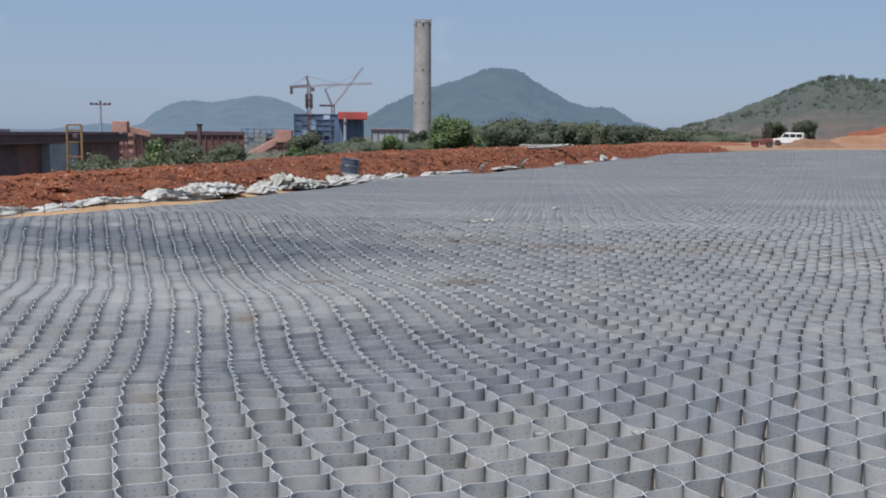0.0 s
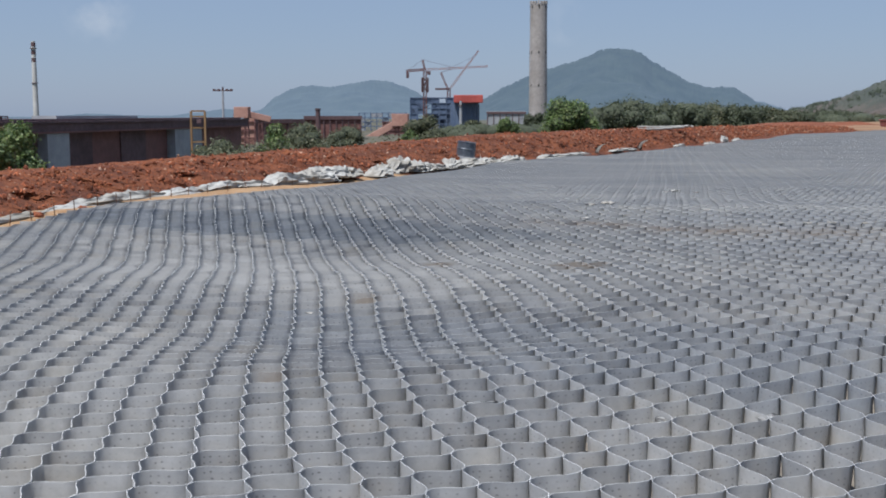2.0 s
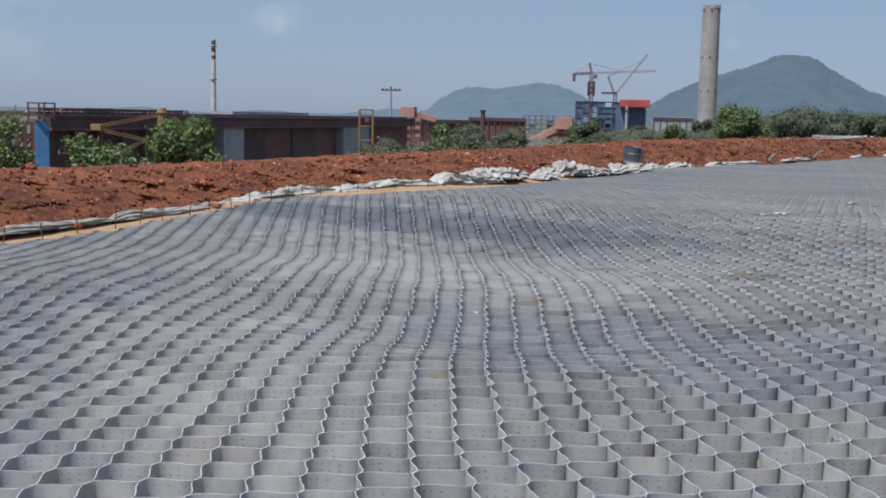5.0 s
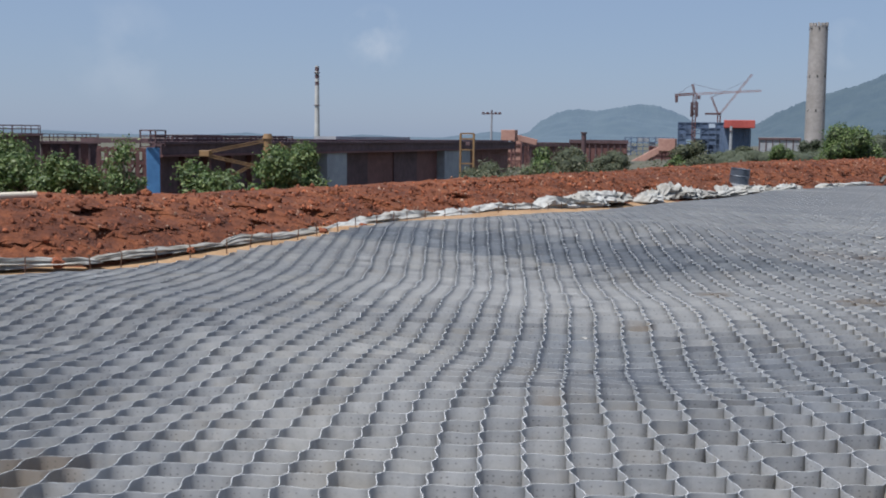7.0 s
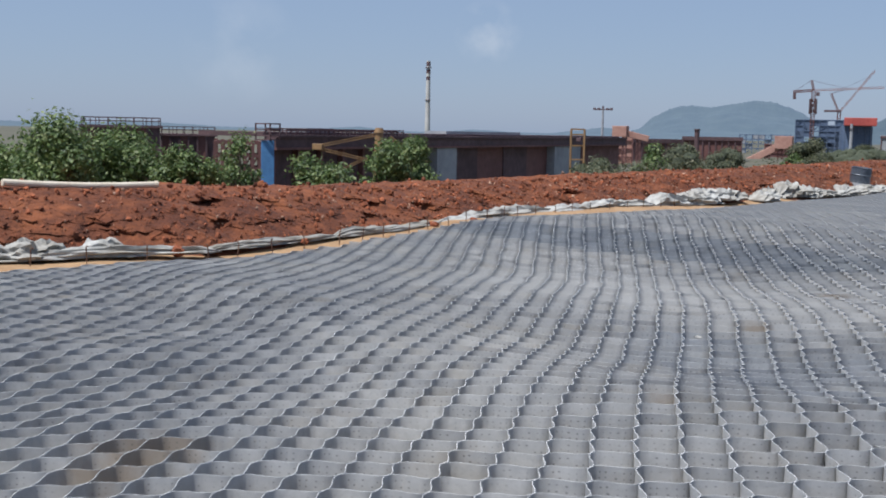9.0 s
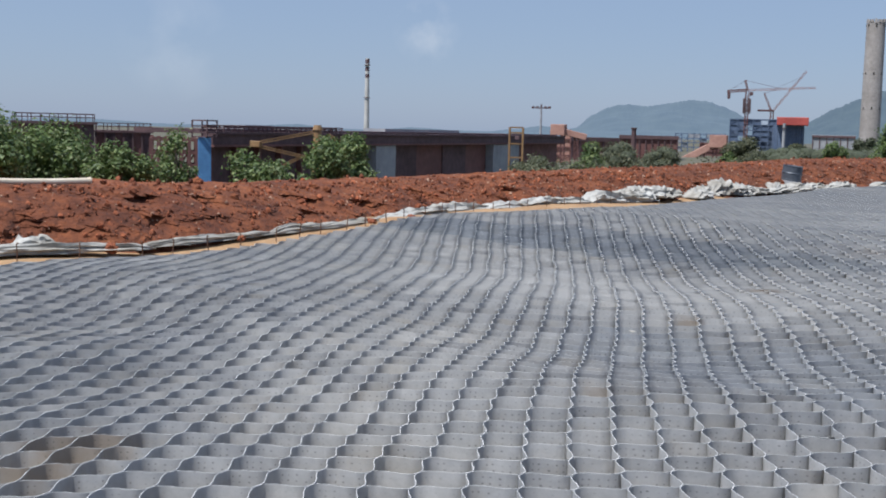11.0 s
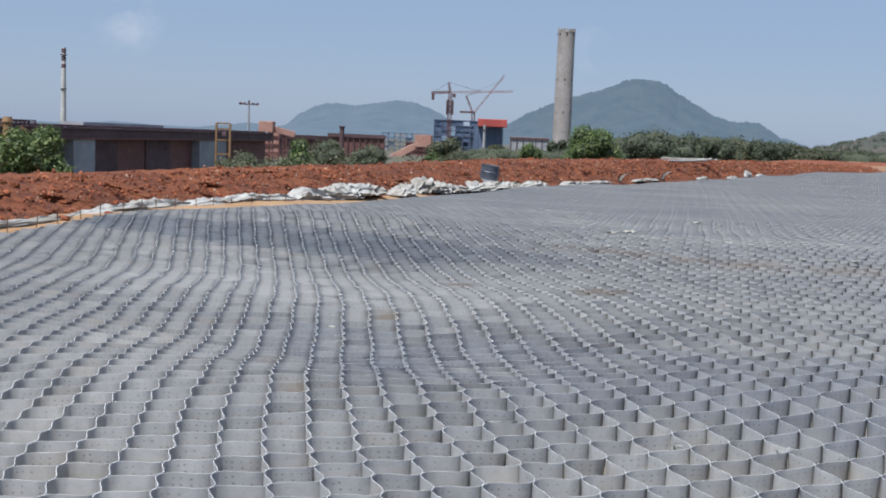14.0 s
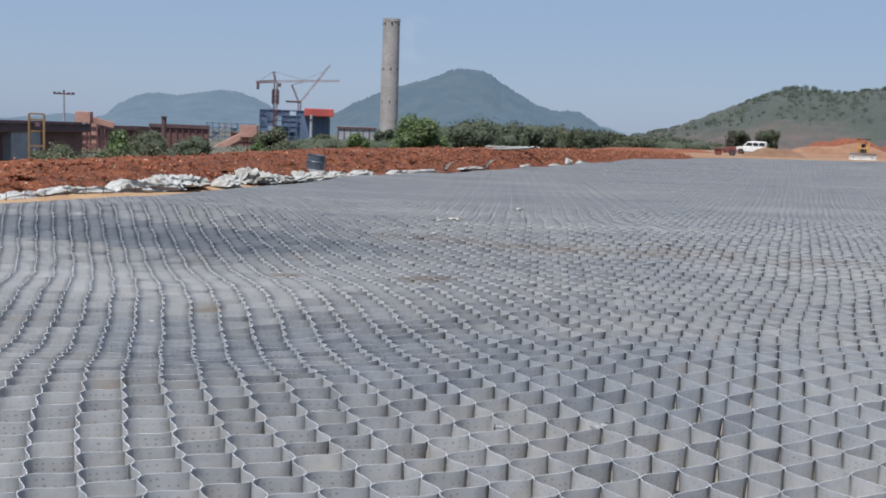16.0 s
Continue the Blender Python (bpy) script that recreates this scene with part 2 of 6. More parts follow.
    b.inputs["Roughness"].default_value = 0.48
    bp = nt.nodes.new("ShaderNodeBump")
    bp.inputs["Strength"].default_value, bp.inputs["Distance"].default_value = 0.25, 0.004
    nt.links.new(noise_fac(nt, 60, 3), bp.inputs["Height"])
    nt.links.new(bp.outputs[0], b.inputs["Normal"])
    return m


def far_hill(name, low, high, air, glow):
    """Distant wooded hillside, part of the backdrop, glowing faintly in place of the blue air light before it."""
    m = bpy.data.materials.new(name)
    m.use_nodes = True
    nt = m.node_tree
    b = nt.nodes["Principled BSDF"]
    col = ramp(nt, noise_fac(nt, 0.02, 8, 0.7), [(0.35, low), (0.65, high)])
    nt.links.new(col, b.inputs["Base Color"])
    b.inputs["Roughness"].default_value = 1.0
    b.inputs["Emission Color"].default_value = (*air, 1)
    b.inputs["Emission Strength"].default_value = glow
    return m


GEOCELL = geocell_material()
# Paler plastic for the strip tops: light on the edges put into colour.
GEOCELL_EDGE = surface("geocell_lit_edge", ((0.46, 0.455, 0.45), (0.66, 0.65, 0.63)), (0.75, 0.77, 0.8), 9, 0.5, 0.6, 0.0)
SOIL = surface("cell_floor_soil", ((0.14, 0.12, 0.10), (0.25, 0.22, 0.18)), (0.75, 0.75, 0.75), 12, 0.6, 0.95, 0.5)
RED_EARTH = surface("red_laterite_earth", ((0.08, 0.022, 0.008), (0.25, 0.078, 0.025)), (0.52, 0.44, 0.4), 4.5, 0.9, 0.95, 1.0, 0, 7, 0.09)
RED_CLOD = surface("red_clod", ((0.12, 0.032, 0.013), (0.32, 0.105, 0.046)), (0.7, 0.65, 0.6), 14, 2, 0.95, 0.6, vary=0.55)
PALE_STONE = surface("pale_pink_stone", ((0.30, 0.17, 0.11), (0.48, 0.33, 0.24)), (0.7, 0.6, 0.55), 14, 2, 0.9, 0.5, vary=0.3)
SAND = surface("tan_sand", ((0.26, 0.16, 0.08), (0.40, 0.26, 0.14)), (0.8, 0.75, 0.7), 10, 1.2, 0.95, 0.4)
PLAIN = surface("plain_earth", ((0.07, 0.07, 0.052), (0.12, 0.105, 0.075)), (0.7, 0.75, 0.6), 0.6, 0.05, 0.95, 0.2)
CLOTH = surface("white_geotextile", ((0.27, 0.265, 0.25), (0.48, 0.48, 0.46)), (0.7, 0.66, 0.6), 8, 1.5, 0.8, 0.3)
CLOTH_GREY = surface("grey_geotextile", ((0.24, 0.23, 0.21), (0.38, 0.37, 0.34)), (0.7, 0.66, 0.6), 8, 1.5, 0.85, 0.3)
STEEL_DARK = surface("dark_rusty_steel", ((0.078, 0.048, 0.053), (0.145, 0.086, 0.09)), (0.7, 0.65, 0.65), 1.2, 0.15, 0.8, 0.2)
STEEL_RED = surface("rust_red_steel", ((0.13, 0.062, 0.056), (0.215, 0.1, 0.09)), (0.75, 0.7, 0.7), 1.0, 0.12, 0.8, 0.2)
BLUE_PAINT = surface("blue_paint", ((0.06, 0.17, 0.36), (0.09, 0.24, 0.47)), (0.8, 0.8, 0.8), 2, 0.3, 0.6, 0.1)
BLUE_STEEL = surface("blue_grey_steel", ((0.07, 0.10, 0.16), (0.12, 0.16, 0.24)), (0.75, 0.8, 0.85), 0.8, 0.1, 0.7, 0.1)
YELLOW = surface("ochre_paint", ((0.2, 0.12, 0.055), (0.3, 0.18, 0.08)), (0.7, 0.65, 0.6), 2, 0.4, 0.6, 0.1)
ORANGE = surface("salmon_cladding", ((0.36, 0.2, 0.155), (0.46, 0.27, 0.215)), (0.8, 0.75, 0.75), 0.8, 0.1, 0.8, 0.1)
CRANE_RED = surface("faded_crane_red", ((0.27, 0.17, 0.165), (0.36, 0.24, 0.225)), (0.8, 0.75, 0.75), 0.8, 0.1, 0.7, 0.1)
PALE_SHAFT = surface("pale_chimney", ((0.46, 0.45, 0.43), (0.58, 0.57, 0.55)), (0.8, 0.8, 0.78), 0.5, 0.1, 0.9, 0.1)
RED_PAINT = surface("red_sheet", ((0.36, 0.06, 0.05), (0.48, 0.1, 0.08)), (0.8, 0.75, 0.75), 0.8, 0.1, 0.7, 0.1)
CONCRETE = surface("raw_concrete", ((0.29, 0.268, 0.255), (0.39, 0.36, 0.342)), (0.8, 0.79, 0.77), 0.6, 0.09, 0.9, 0.3)
PALE_PANEL = surface("pale_panel", ((0.27, 0.28, 0.30), (0.36, 0.37, 0.385)), (0.8, 0.8, 0.8), 1, 0.2, 0.8, 0.1)
WHITE_PAINT = surface("white_paint", ((0.68, 0.68, 0.66), (0.8, 0.8, 0.78)), (0.85, 0.83, 0.8), 2, 0.5, 0.4, 0.05)
BLACK = surface("black_rubber", ((0.015, 0.015, 0.015), (0.035, 0.033, 0.03)), (0.8, 0.8, 0.8), 5, 1, 0.7, 0.1)
GLASS = surface("dark_glass", ((0.02, 0.025, 0.03), (0.03, 0.035, 0.04)), (0.9, 0.9, 0.9), 1, 0.3, 0.12, 0.0)
DRUM = surface("dark_drum", ((0.07, 0.085, 0.11), (0.13, 0.15, 0.18)), (0.7, 0.7, 0.7), 6, 1, 0.5, 0.1, 0.3)
PIPE = surface("cream_pipe", ((0.6, 0.53, 0.42), (0.72, 0.66, 0.55)), (0.85, 0.8, 0.75), 5, 0.7, 0.6, 0.1)
BARK = surface("bark", ((0.09, 0.065, 0.045), (0.17, 0.13, 0.095)), (0.7, 0.7, 0.7), 8, 1, 0.95, 0.6)
RUST = surface("rusty_rod", ((0.1, 0.05, 0.03), (0.18, 0.09, 0.05)), (0.7, 0.7, 0.7), 20, 4, 0.85, 0.2)
LEAF = leaf_material("bush_leaf", (0.042, 0.08, 0.022), (0.14, 0.2, 0.06), (0.26, 0.29, 0.13))
LEAF_DARK = leaf_material("tree_leaf", (0.035, 0.05, 0.026), (0.085, 0.1, 0.055), (0.1, 0.11, 0.065))
# Core colour darker than the leaves: the crown's inner shade is painted on.
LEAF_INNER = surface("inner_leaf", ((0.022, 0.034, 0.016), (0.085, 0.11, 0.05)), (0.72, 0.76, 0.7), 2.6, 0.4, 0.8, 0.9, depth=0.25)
# Pale, close leaf tones paint distance haze into the hillside scrub.
LEAF_FAR = leaf_material("hazy_leaf", (0.095, 0.12, 0.09), (0.125, 0.15, 0.11), (0.14, 0.15, 0.115))
# Cores of far crowns, dark tones lifted to imitate haze in the colour.
LEAF_INNER_FAR = surface("inner_leaf_hazy", ((0.038, 0.047, 0.03), (0.08, 0.092, 0.054)), (0.75, 0.78, 0.72), 1.3, 0.3, 0.85, 0.9, depth=0.4)
LEAF_DRY = leaf_material("dusty_leaf", (0.05, 0.062, 0.034), (0.105, 0.115, 0.06), (0.17, 0.15, 0.09))
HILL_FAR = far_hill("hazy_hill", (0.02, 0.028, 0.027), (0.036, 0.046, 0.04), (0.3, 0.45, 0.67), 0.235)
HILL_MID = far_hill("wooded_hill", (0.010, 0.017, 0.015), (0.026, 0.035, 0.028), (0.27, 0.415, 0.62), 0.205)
HILL_NEAR = surface("scrub_hill", ((0.026, 0.034, 0.021), (0.058, 0.044, 0.03)), (0.5, 0.75, 0.46), 0.03, 0.009, 1.0, 0.35, 0, 0.25, 1.0)
hn = HILL_NEAR.node_tree      # bare reddish soil low on the slope, scrub green towards the crest
hz = hn.nodes.new("ShaderNodeSeparateXYZ")
hn.links.new(hn.nodes.new("ShaderNodeNewGeometry").outputs["Position"], hz.inputs[0])
up = math_node(hn, "ADD", math_node(hn, "MULTIPLY", hz.outputs[2], 0.03), math_node(hn, "MULTIPLY", noise_fac(hn, 0.018, 5, 0.65), 1.3))
slope = ramp(hn, up, [(0.55, (0.088, 0.05, 0.04)), (0.8, (0.058, 0.045, 0.032)), (0.95, (0.03, 0.036, 0.022))])
slope = mixed(hn, 1.0, slope, ramp(hn, noise_fac(hn, 0.09, 5, 0.7), [(0.35, (0.62, 0.68, 0.62)), (0.6, (1.1, 1.05, 1.0))]), "MULTIPLY")
hn.links.new(slope, hn.nodes["Principled BSDF"].inputs["Base Color"])
HILL_NEAR.node_tree.nodes["Principled BSDF"].inputs["Emission Color"].default_value = (0.4, 0.45, 0.53, 1)      # thin haze before the hillside, imitated by a faint glow
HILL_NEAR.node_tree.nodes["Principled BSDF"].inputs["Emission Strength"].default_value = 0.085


# ---------------------------------------------------------------- mesh helpers
def smooth(a, b, x):
    t = min(1.0, max(0.0, (x - a) / (b - a)))
    return t * t * (3 - 2 * t)


def pol(turn, dist, z=0.0):
    a = radians(turn)
    return Vector((-math.sin(a) * dist, math.cos(a) * dist, z))


def mesh_of(bm, name, material, shade=False):
    me = bpy.data.meshes.new(name)
    bm.normal_update()
    bm.to_mesh(me)
    bm.free()
    me.materials.append(material)
    if shade:
        me.polygons.foreach_set("use_smooth", [True] * len(me.polygons))
    return me


def part(name, bm, material, parent=None, label="", shade=False):
    ob = new(name, mesh_of(bm, name, material, shade))
    ob.parent = parent
    if label:
        ob["label"] = label
    return ob


def raw_mesh(name, verts, faces, material, shade=False, uvs=None):
    me = bpy.data.meshes.new(name)
    me.from_pydata(verts, [], faces)
    me.materials.append(material)
    if shade:
        me.polygons.foreach_set("use_smooth", [True] * len(me.polygons))
    return me


def empty(name, m, label, category, group="", kind=""):
    ob = new(name)
    ob.matrix_world = m
    return tagged(ob, label, category, group, kind)


def add_box(bm, size, m=Matrix(), bevel=0.0):
    g = bmesh.ops.create_cube(bm, size=1.0, matrix=m @ Matrix.Diagonal((*size, 1)))
    if bevel:
        edges = list({e for v in g["verts"] for e in v.link_edges})
        bmesh.ops.bevel(bm, geom=edges, offset=bevel, segments=2, affect="EDGES", profile=0.5)
    return bm


def box(size, m=Matrix(), bevel=0.0):
    return add_box(bmesh.new(), size, m, bevel)


def add_cone(bm, r1, r2, h, m=Matrix(), seg=16):
    bmesh.ops.create_cone(bm, cap_ends=True, segments=seg, radius1=r1, radius2=r2, depth=h, matrix=m @ Matrix.Translation((0, 0, h / 2)))
    return bm


def add_bar(bm, a, b, w, seg=4):
    """A straight bar from a to b, w thick."""
    a, b = Vector(a), Vector(b)
    d = b - a
    m = Matrix.Translation(a) @ d.to_track_quat("Z", "Y").to_matrix().to_4x4()
    if seg == 4:
        add_box(bm, (w, w, d.length), m @ Matrix.Translation((0, 0, d.length / 2)))
    else:
        add_cone(bm, w / 2, w / 2, d.length, m, seg)
    return bm


def add_tube(bm, points, radii, seg=8):
    rings = []
    for i, p in enumerate(points):
        p = Vector(p)
        d = (Vector(points[min(i + 1, len(points) - 1)]) - Vector(points[max(i - 1, 0)])).normalized()
        q = d.to_track_quat("Z", "Y")
        rings.append([bm.verts.new(p + q @ Vector((math.cos(2 * math.pi * k / seg) * radii[i], math.sin(2 * math.pi * k / seg) * radii[i], 0))) for k in range(seg)])
    for r0, r1 in zip(rings, rings[1:]):
        for k in range(seg):
            bm.faces.new((r0[k], r0[(k + 1) % seg], r1[(k + 1) % seg], r1[k]))
    bm.faces.new(rings[0][::-1])
    bm.faces.new(rings[-1])
    return bm


def lattice_mast(bm, a, b, w, bays, bar=None):
    """A square lattice mast or jib from a to b."""
    a, b = Vector(a), Vector(b)
    bar = bar or w * 0.14
    q = (b - a).to_track_quat("Z", "Y")
    cs = [q @ Vector((sx * w / 2, sy * w / 2, 0)) for sx, sy in ((-1, -1), (1, -1), (1, 1), (-1, 1))]
    for c in cs:
        add_bar(bm, a + c, b + c, bar)
    for i in range(bays):
        p0, p1 = a.lerp(b, i / bays), a.lerp(b, (i + 1) / bays)
        for k in range(4):
            add_bar(bm, p0 + cs[k], p1 + cs[(k + 1) % 4], bar * 0.7)
            add_bar(bm, p1 + cs[k], p1 + cs[(k + 1) % 4], bar * 0.6)
    return bm


# ---------------------------------------------------------------- the plan of the field
EDGE = ((-13.5, 2.0), (-11.2, 6.5), (-9.8, 9.9), (-8.75, 11.6), (-8.3, 13.8), (-8.0, 16.9), (-7.4, 20.5), (-6.5, 23.5), (-5.3, 27.3),
        (-3.1, 33.4), (-0.5, 41.8), (3.0, 50.4), (8.2, 62.0), (16.5, 87.0), (28.9, 111.7), (46.0, 131.0), (62.0, 139.0))


def edge_x(y):
    for (x0, y0), (x1, y1) in zip(EDGE, EDGE[1:]):
        if y <= y1:
            return x0 + (x1 - x0) * (y - y0) / (y1 - y0)
    return 1e4


EY = np.array([p[1] for p in EDGE])
EX = np.array([p[0] for p in EDGE])


def inside(x, y):
    """Whether points lie on the geocell field."""
    return (x > np.interp(y, EY, EX)) & (y < 138.5) & (y < 136 + 0.06 * (x - 53)) & (y > -6)


def bump(x, y, cx, cy, turn, along, across, h):
    a = radians(turn)
    dx, dy = x - cx, y - cy
    u = -math.sin(a) * dx + math.cos(a) * dy
    v = math.cos(a) * dx + math.sin(a) * dy
    return h * np.exp(-(u / along) ** 2 - (v / across) ** 2)


def lie(x, y):
    """The height of the top of the field: gentle hollows and swells."""
    z = bump(x, y, -4.0, 18.7, 10, 2.0, 4.4, 0.24)
    z = z + bump(x, y, -3.2, 13.2, 8, 1.8, 4.2, -0.16)
    z = z + bump(x, y, -1.4, 6.7, 12, 0.8, 1.8, 0.06)
    z = z + bump(x, y, -1.6, 8.6, 10, 1.1, 2.4, -0.07)
    z = z + bump(x, y, 2.2, 7.6, -10, 1.0, 2.2, 0.05)
    z = z + bump(x, y, 3.4, 18.0, -10, 2.5, 4.0, 0.09)
    z = z + bump(x, y, -5.6, 6.4, 40, 0.6, 1.1, 0.05)
    z = z + bump(x, y, -4.8, 5.4, 40, 0.5, 1.0, -0.03)
    z = z + bump(x, y, -5.6, 8.5, 59, 3.6, 0.8, 0.09)
    z = z + bump(x, y, -5.4, 6.9, 59, 3.2, 0.7, -0.04)
    z = z + 0.02 * np.sin(0.9 * x + 0.6 * y) + 0.025 * np.sin(0.5 * y - 0.35 * x + 1)
    far = np.clip((np.hypot(x, y) - 22) / 20, 0, 1)
    z = z + far * 0.05 * np.sin(0.21 * y + 0.05 * x)
    return z


# ---------------------------------------------------------------- ground
def ground_height(x, y):
    """Beneath the field a level bed; beyond the bank the land lies lower, and level again to the right."""
    d = math.hypot(x, y)
    turn = math.degrees(math.atan2(-x, y))
    if y > -6 and y < 150 and x > edge_x(min(y, 138)) - 2.0:
        return -0.6
    low = -7.0
    if y > 0 and turn < 0:
        low = -7.0 * smooth(-13.5, -9.0, turn)
    gap = max(0.0, edge_x(min(max(y, 2), 111)) - 4.5 - x) if y < 111 else 12
    return -0.3 + low * smooth(0.0, 12.0, gap)


def build_ground():
    radii = [0, 2, 4, 6, 8, 10, 12, 14, 16, 18, 20, 22, 24, 27, 30, 33, 36, 40, 45, 50, 56, 62, 70, 78, 86, 95, 105, 115, 125, 135, 145, 160, 200, 260, 400, 700, 1200, 2200, 4500]
    n = 240
    verts, faces = [], []
    for r in radii:
        for k in range(n):
            a = 2 * math.pi * k / n
            x, y = -math.sin(a) * r, math.cos(a) * r
            verts.append((x, y, ground_height(x, y)))
    for i in range(len(radii) - 1):
        for k in range(n):
            faces.append((i * n + k, i * n + (k + 1) % n, (i + 1) * n + (k + 1) % n, (i + 1) * n + k))
    return tagged(new("ground", raw_mesh("ground", verts, faces, PLAIN, True)), "dry brown earth plain around the field", "ground", kind="structure")


build_ground()


def build_bed():
    """The soil at the bottom of the cells, one gently swelling sheet."""
    xs = np.concatenate([np.arange(-16, 24, 0.8), np.arange(24, 90, 4)])
    ys = np.concatenate([np.arange(-6, 40, 0.8), np.arange(40, 139, 3)])
    verts, faces, at = [], [], {}
    for j, y in enumerate(ys):
        for i, x in enumerate(xs):
            if x > edge_x(max(2, min(y, 138))) - 1.2:
                at[i, j] = len(verts)
                verts.append((x, y, float(lie(x, y)) - 0.15))
    for (i, j), v in at.items():
        q = [at.get(k) for k in ((i, j), (i + 1, j), (i + 1, j + 1), (i, j + 1))]
        if None not in q:
            faces.append(q)
    return tagged(new("floor", raw_mesh("floor", verts, faces, SOIL, True)), "dusty grey-brown soil bed beneath the geocells", "soil bed", kind="structure")


build_bed()

# ---------------------------------------------------------------- geocell mat
# cell corners count i across and j away; the mat was pulled unevenly as it was laid
ORIGIN = np.array([0.468, 5.767])
U = np.array([0.2067, 0.1516])
V = np.array([-0.0711, 0.2389])
PULL_I, PULL_J = (-19, -12, -5, 2, 9, 16), (-4, 8, 20, 32, 44)
PULL_X = ((-0.09, -0.36, 0.14, 0.11, 0.09), (-0.40, 0.10, 0.05, 0.03, 0.15), (0.00, -0.22, -0.06, -0.03, 0.10), (-0.13, -0.16, 0.16, 0.01, 0.03), (0.01, -0.01, -0.04, -0.01, 0.00), (-0.12, -0.10, 0.01, 0.00, 0.00))
PULL_Y = ((0.06, 0.56, -0.01, 0.08, -0.03), (0.34, -0.10, -0.09, 0.11, -0.20), (-0.00, -0.19, -0.13, -0.08, -0.45), (-0.26, 0.26, -0.30, 0.10, -0.25), (-0.09, 0.40, -0.10, 0.04, -0.03), (-0.28, 0.04, 0.20, 0.04, -0.00))
WALL = 0.15


def laid(i, j):
    """Where the corner i, j of the cell net lies on the field."""
    x = ORIGIN[0] + U[0] * i + V[0] * j
    y = ORIGIN[1] + U[1] * i + V[1] * j
    for ci, px, py in zip(PULL_I, PULL_X, PULL_Y):
        gi = np.exp(-((i - ci) / 8.0) ** 2)
        for cj, ax, ay in zip(PULL_J, px, py):
            g = gi * np.exp(-((j - cj) / 13.0) ** 2)
            x, y = x + ax * g, y + ay * g
    return x, y


def strip_samples(k, s):
    """Centre line of strip k at the numbers s (one per weld), as laid with small irregularities."""
    mx = ORIGIN[0] + U[0] * s / 2 + V[0] * (k + s / 2)
    side = np.clip((mx + 0.2) / 2.2, 0, 1)                       # fuller curves on one side of the mat
    curl = np.where(s % 2 < 1, 0.12 - 0.17 * side, 0.02)
    wave = (np.cos(math.pi * s) - curl * np.cos(3 * math.pi * s)) / (1 - curl) * 0.995
    x, y = laid(s / 2 - wave / 4 + 0.25, k + s / 2 + wave / 4 - 0.25)
    loose = np.clip((np.hypot(x, y) - 7.0) / 9.0, 0, 1) * np.clip((x + 3.5) / 4.0, 0.15, 1)      # pulled less evenly further out
    x = x + 0.008 * np.sin(5.1 * y + 3 * x) + loose * (0.02 * np.sin(0.9 * y + 0.6 * x + 1.3 * np.sin(0.7 * x)) + 0.004 * np.sin(7.3 * x - 5.9 * y))
    y = y + 0.01 * np.sin(4.3 * x - 4 * y) + loose * (0.025 * np.sin(0.8 * x - 0.9 * y + 1.1 * np.sin(0.8 * y)) + 0.006 * np.sin(6.1 * x + 8.3 * y))
    return x, y, lie(x, y) + (0.006 + 0.006 * loose) * np.sin(7 * x + 3.1 * y) * np.sin(6.1 * y - 2.3 * x)


def runs(mask):
    idx = np.flatnonzero(mask)
    if not len(idx):
        return []
    return [r for r in np.split(idx, np.flatnonzero(np.diff(idx) > 1) + 1) if len(r) > 2]


def strip_mesh(k, s, x, y, z, keep, thick=0.0032):
    verts, faces, uvs = [], [], []
    gx, gy = np.gradient(x), np.gradient(y)
    n = np.hypot(gx, gy) + 1e-9
    nx, ny = -gy / n * thick / 2, gx / n * thick / 2
    rng = np.random.RandomState(k % 9973)
    lean = np.interp(s, np.arange(s[0], s[-1] + 2, 1.0), rng.normal(0, 0.006, int(s[-1] - s[0]) + 2 + 1)[:len(np.arange(s[0], s[-1] + 2, 1.0))])
    for r in sorted(runs(keep), key=len)[-1:]:
        b = len(verts)
        for i in r:
            t0, t1 = (x[i] + nx[i], y[i] + ny[i], z[i]), (x[i] - nx[i], y[i] - ny[i], z[i])
            verts += [t0, t1, (x[i] + nx[i] + lean[i], y[i] + ny[i] - lean[i], z[i] - WALL), (x[i] - nx[i] + lean[i], y[i] - ny[i] - lean[i], z[i] - WALL)]
        for j in range(len(r) - 1):
            o, p = b + 4 * j, b + 4 * j + 4
            u0, u1 = (s[r[j]] - s[0]) * 0.24, (s[r[j + 1]] - s[0]) * 0.24
            faces += [(o, o + 2, p + 2, p), (o + 1, p + 1, p + 3, o + 3), (o, p, p + 1, o + 1)]
            uvs += [(u0, WALL), (u0, 0), (u1, 0), (u1, WALL), (u0, WALL), (u1, WALL), (u1, 0), (u0, 0), (u0, 0.0), (u1, 0.0), (u1, 0.0), (u0, 0.0)]
    if not faces:
        return None
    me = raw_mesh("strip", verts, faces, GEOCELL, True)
    me.set_sharp_from_angle(angle=radians(50))
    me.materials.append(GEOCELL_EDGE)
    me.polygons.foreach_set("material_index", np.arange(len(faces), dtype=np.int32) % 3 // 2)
    layer = me.uv_layers.new(name="uv")
    layer.data.foreach_set("uv", np.array(uvs, dtype=np.float32).ravel())
    return me


NEAR = 26.0
mat_thing = empty("geocell_mat", Matrix(), "grey perforated plastic geocell mat, expanded over the soil", "geocell mat", kind="")


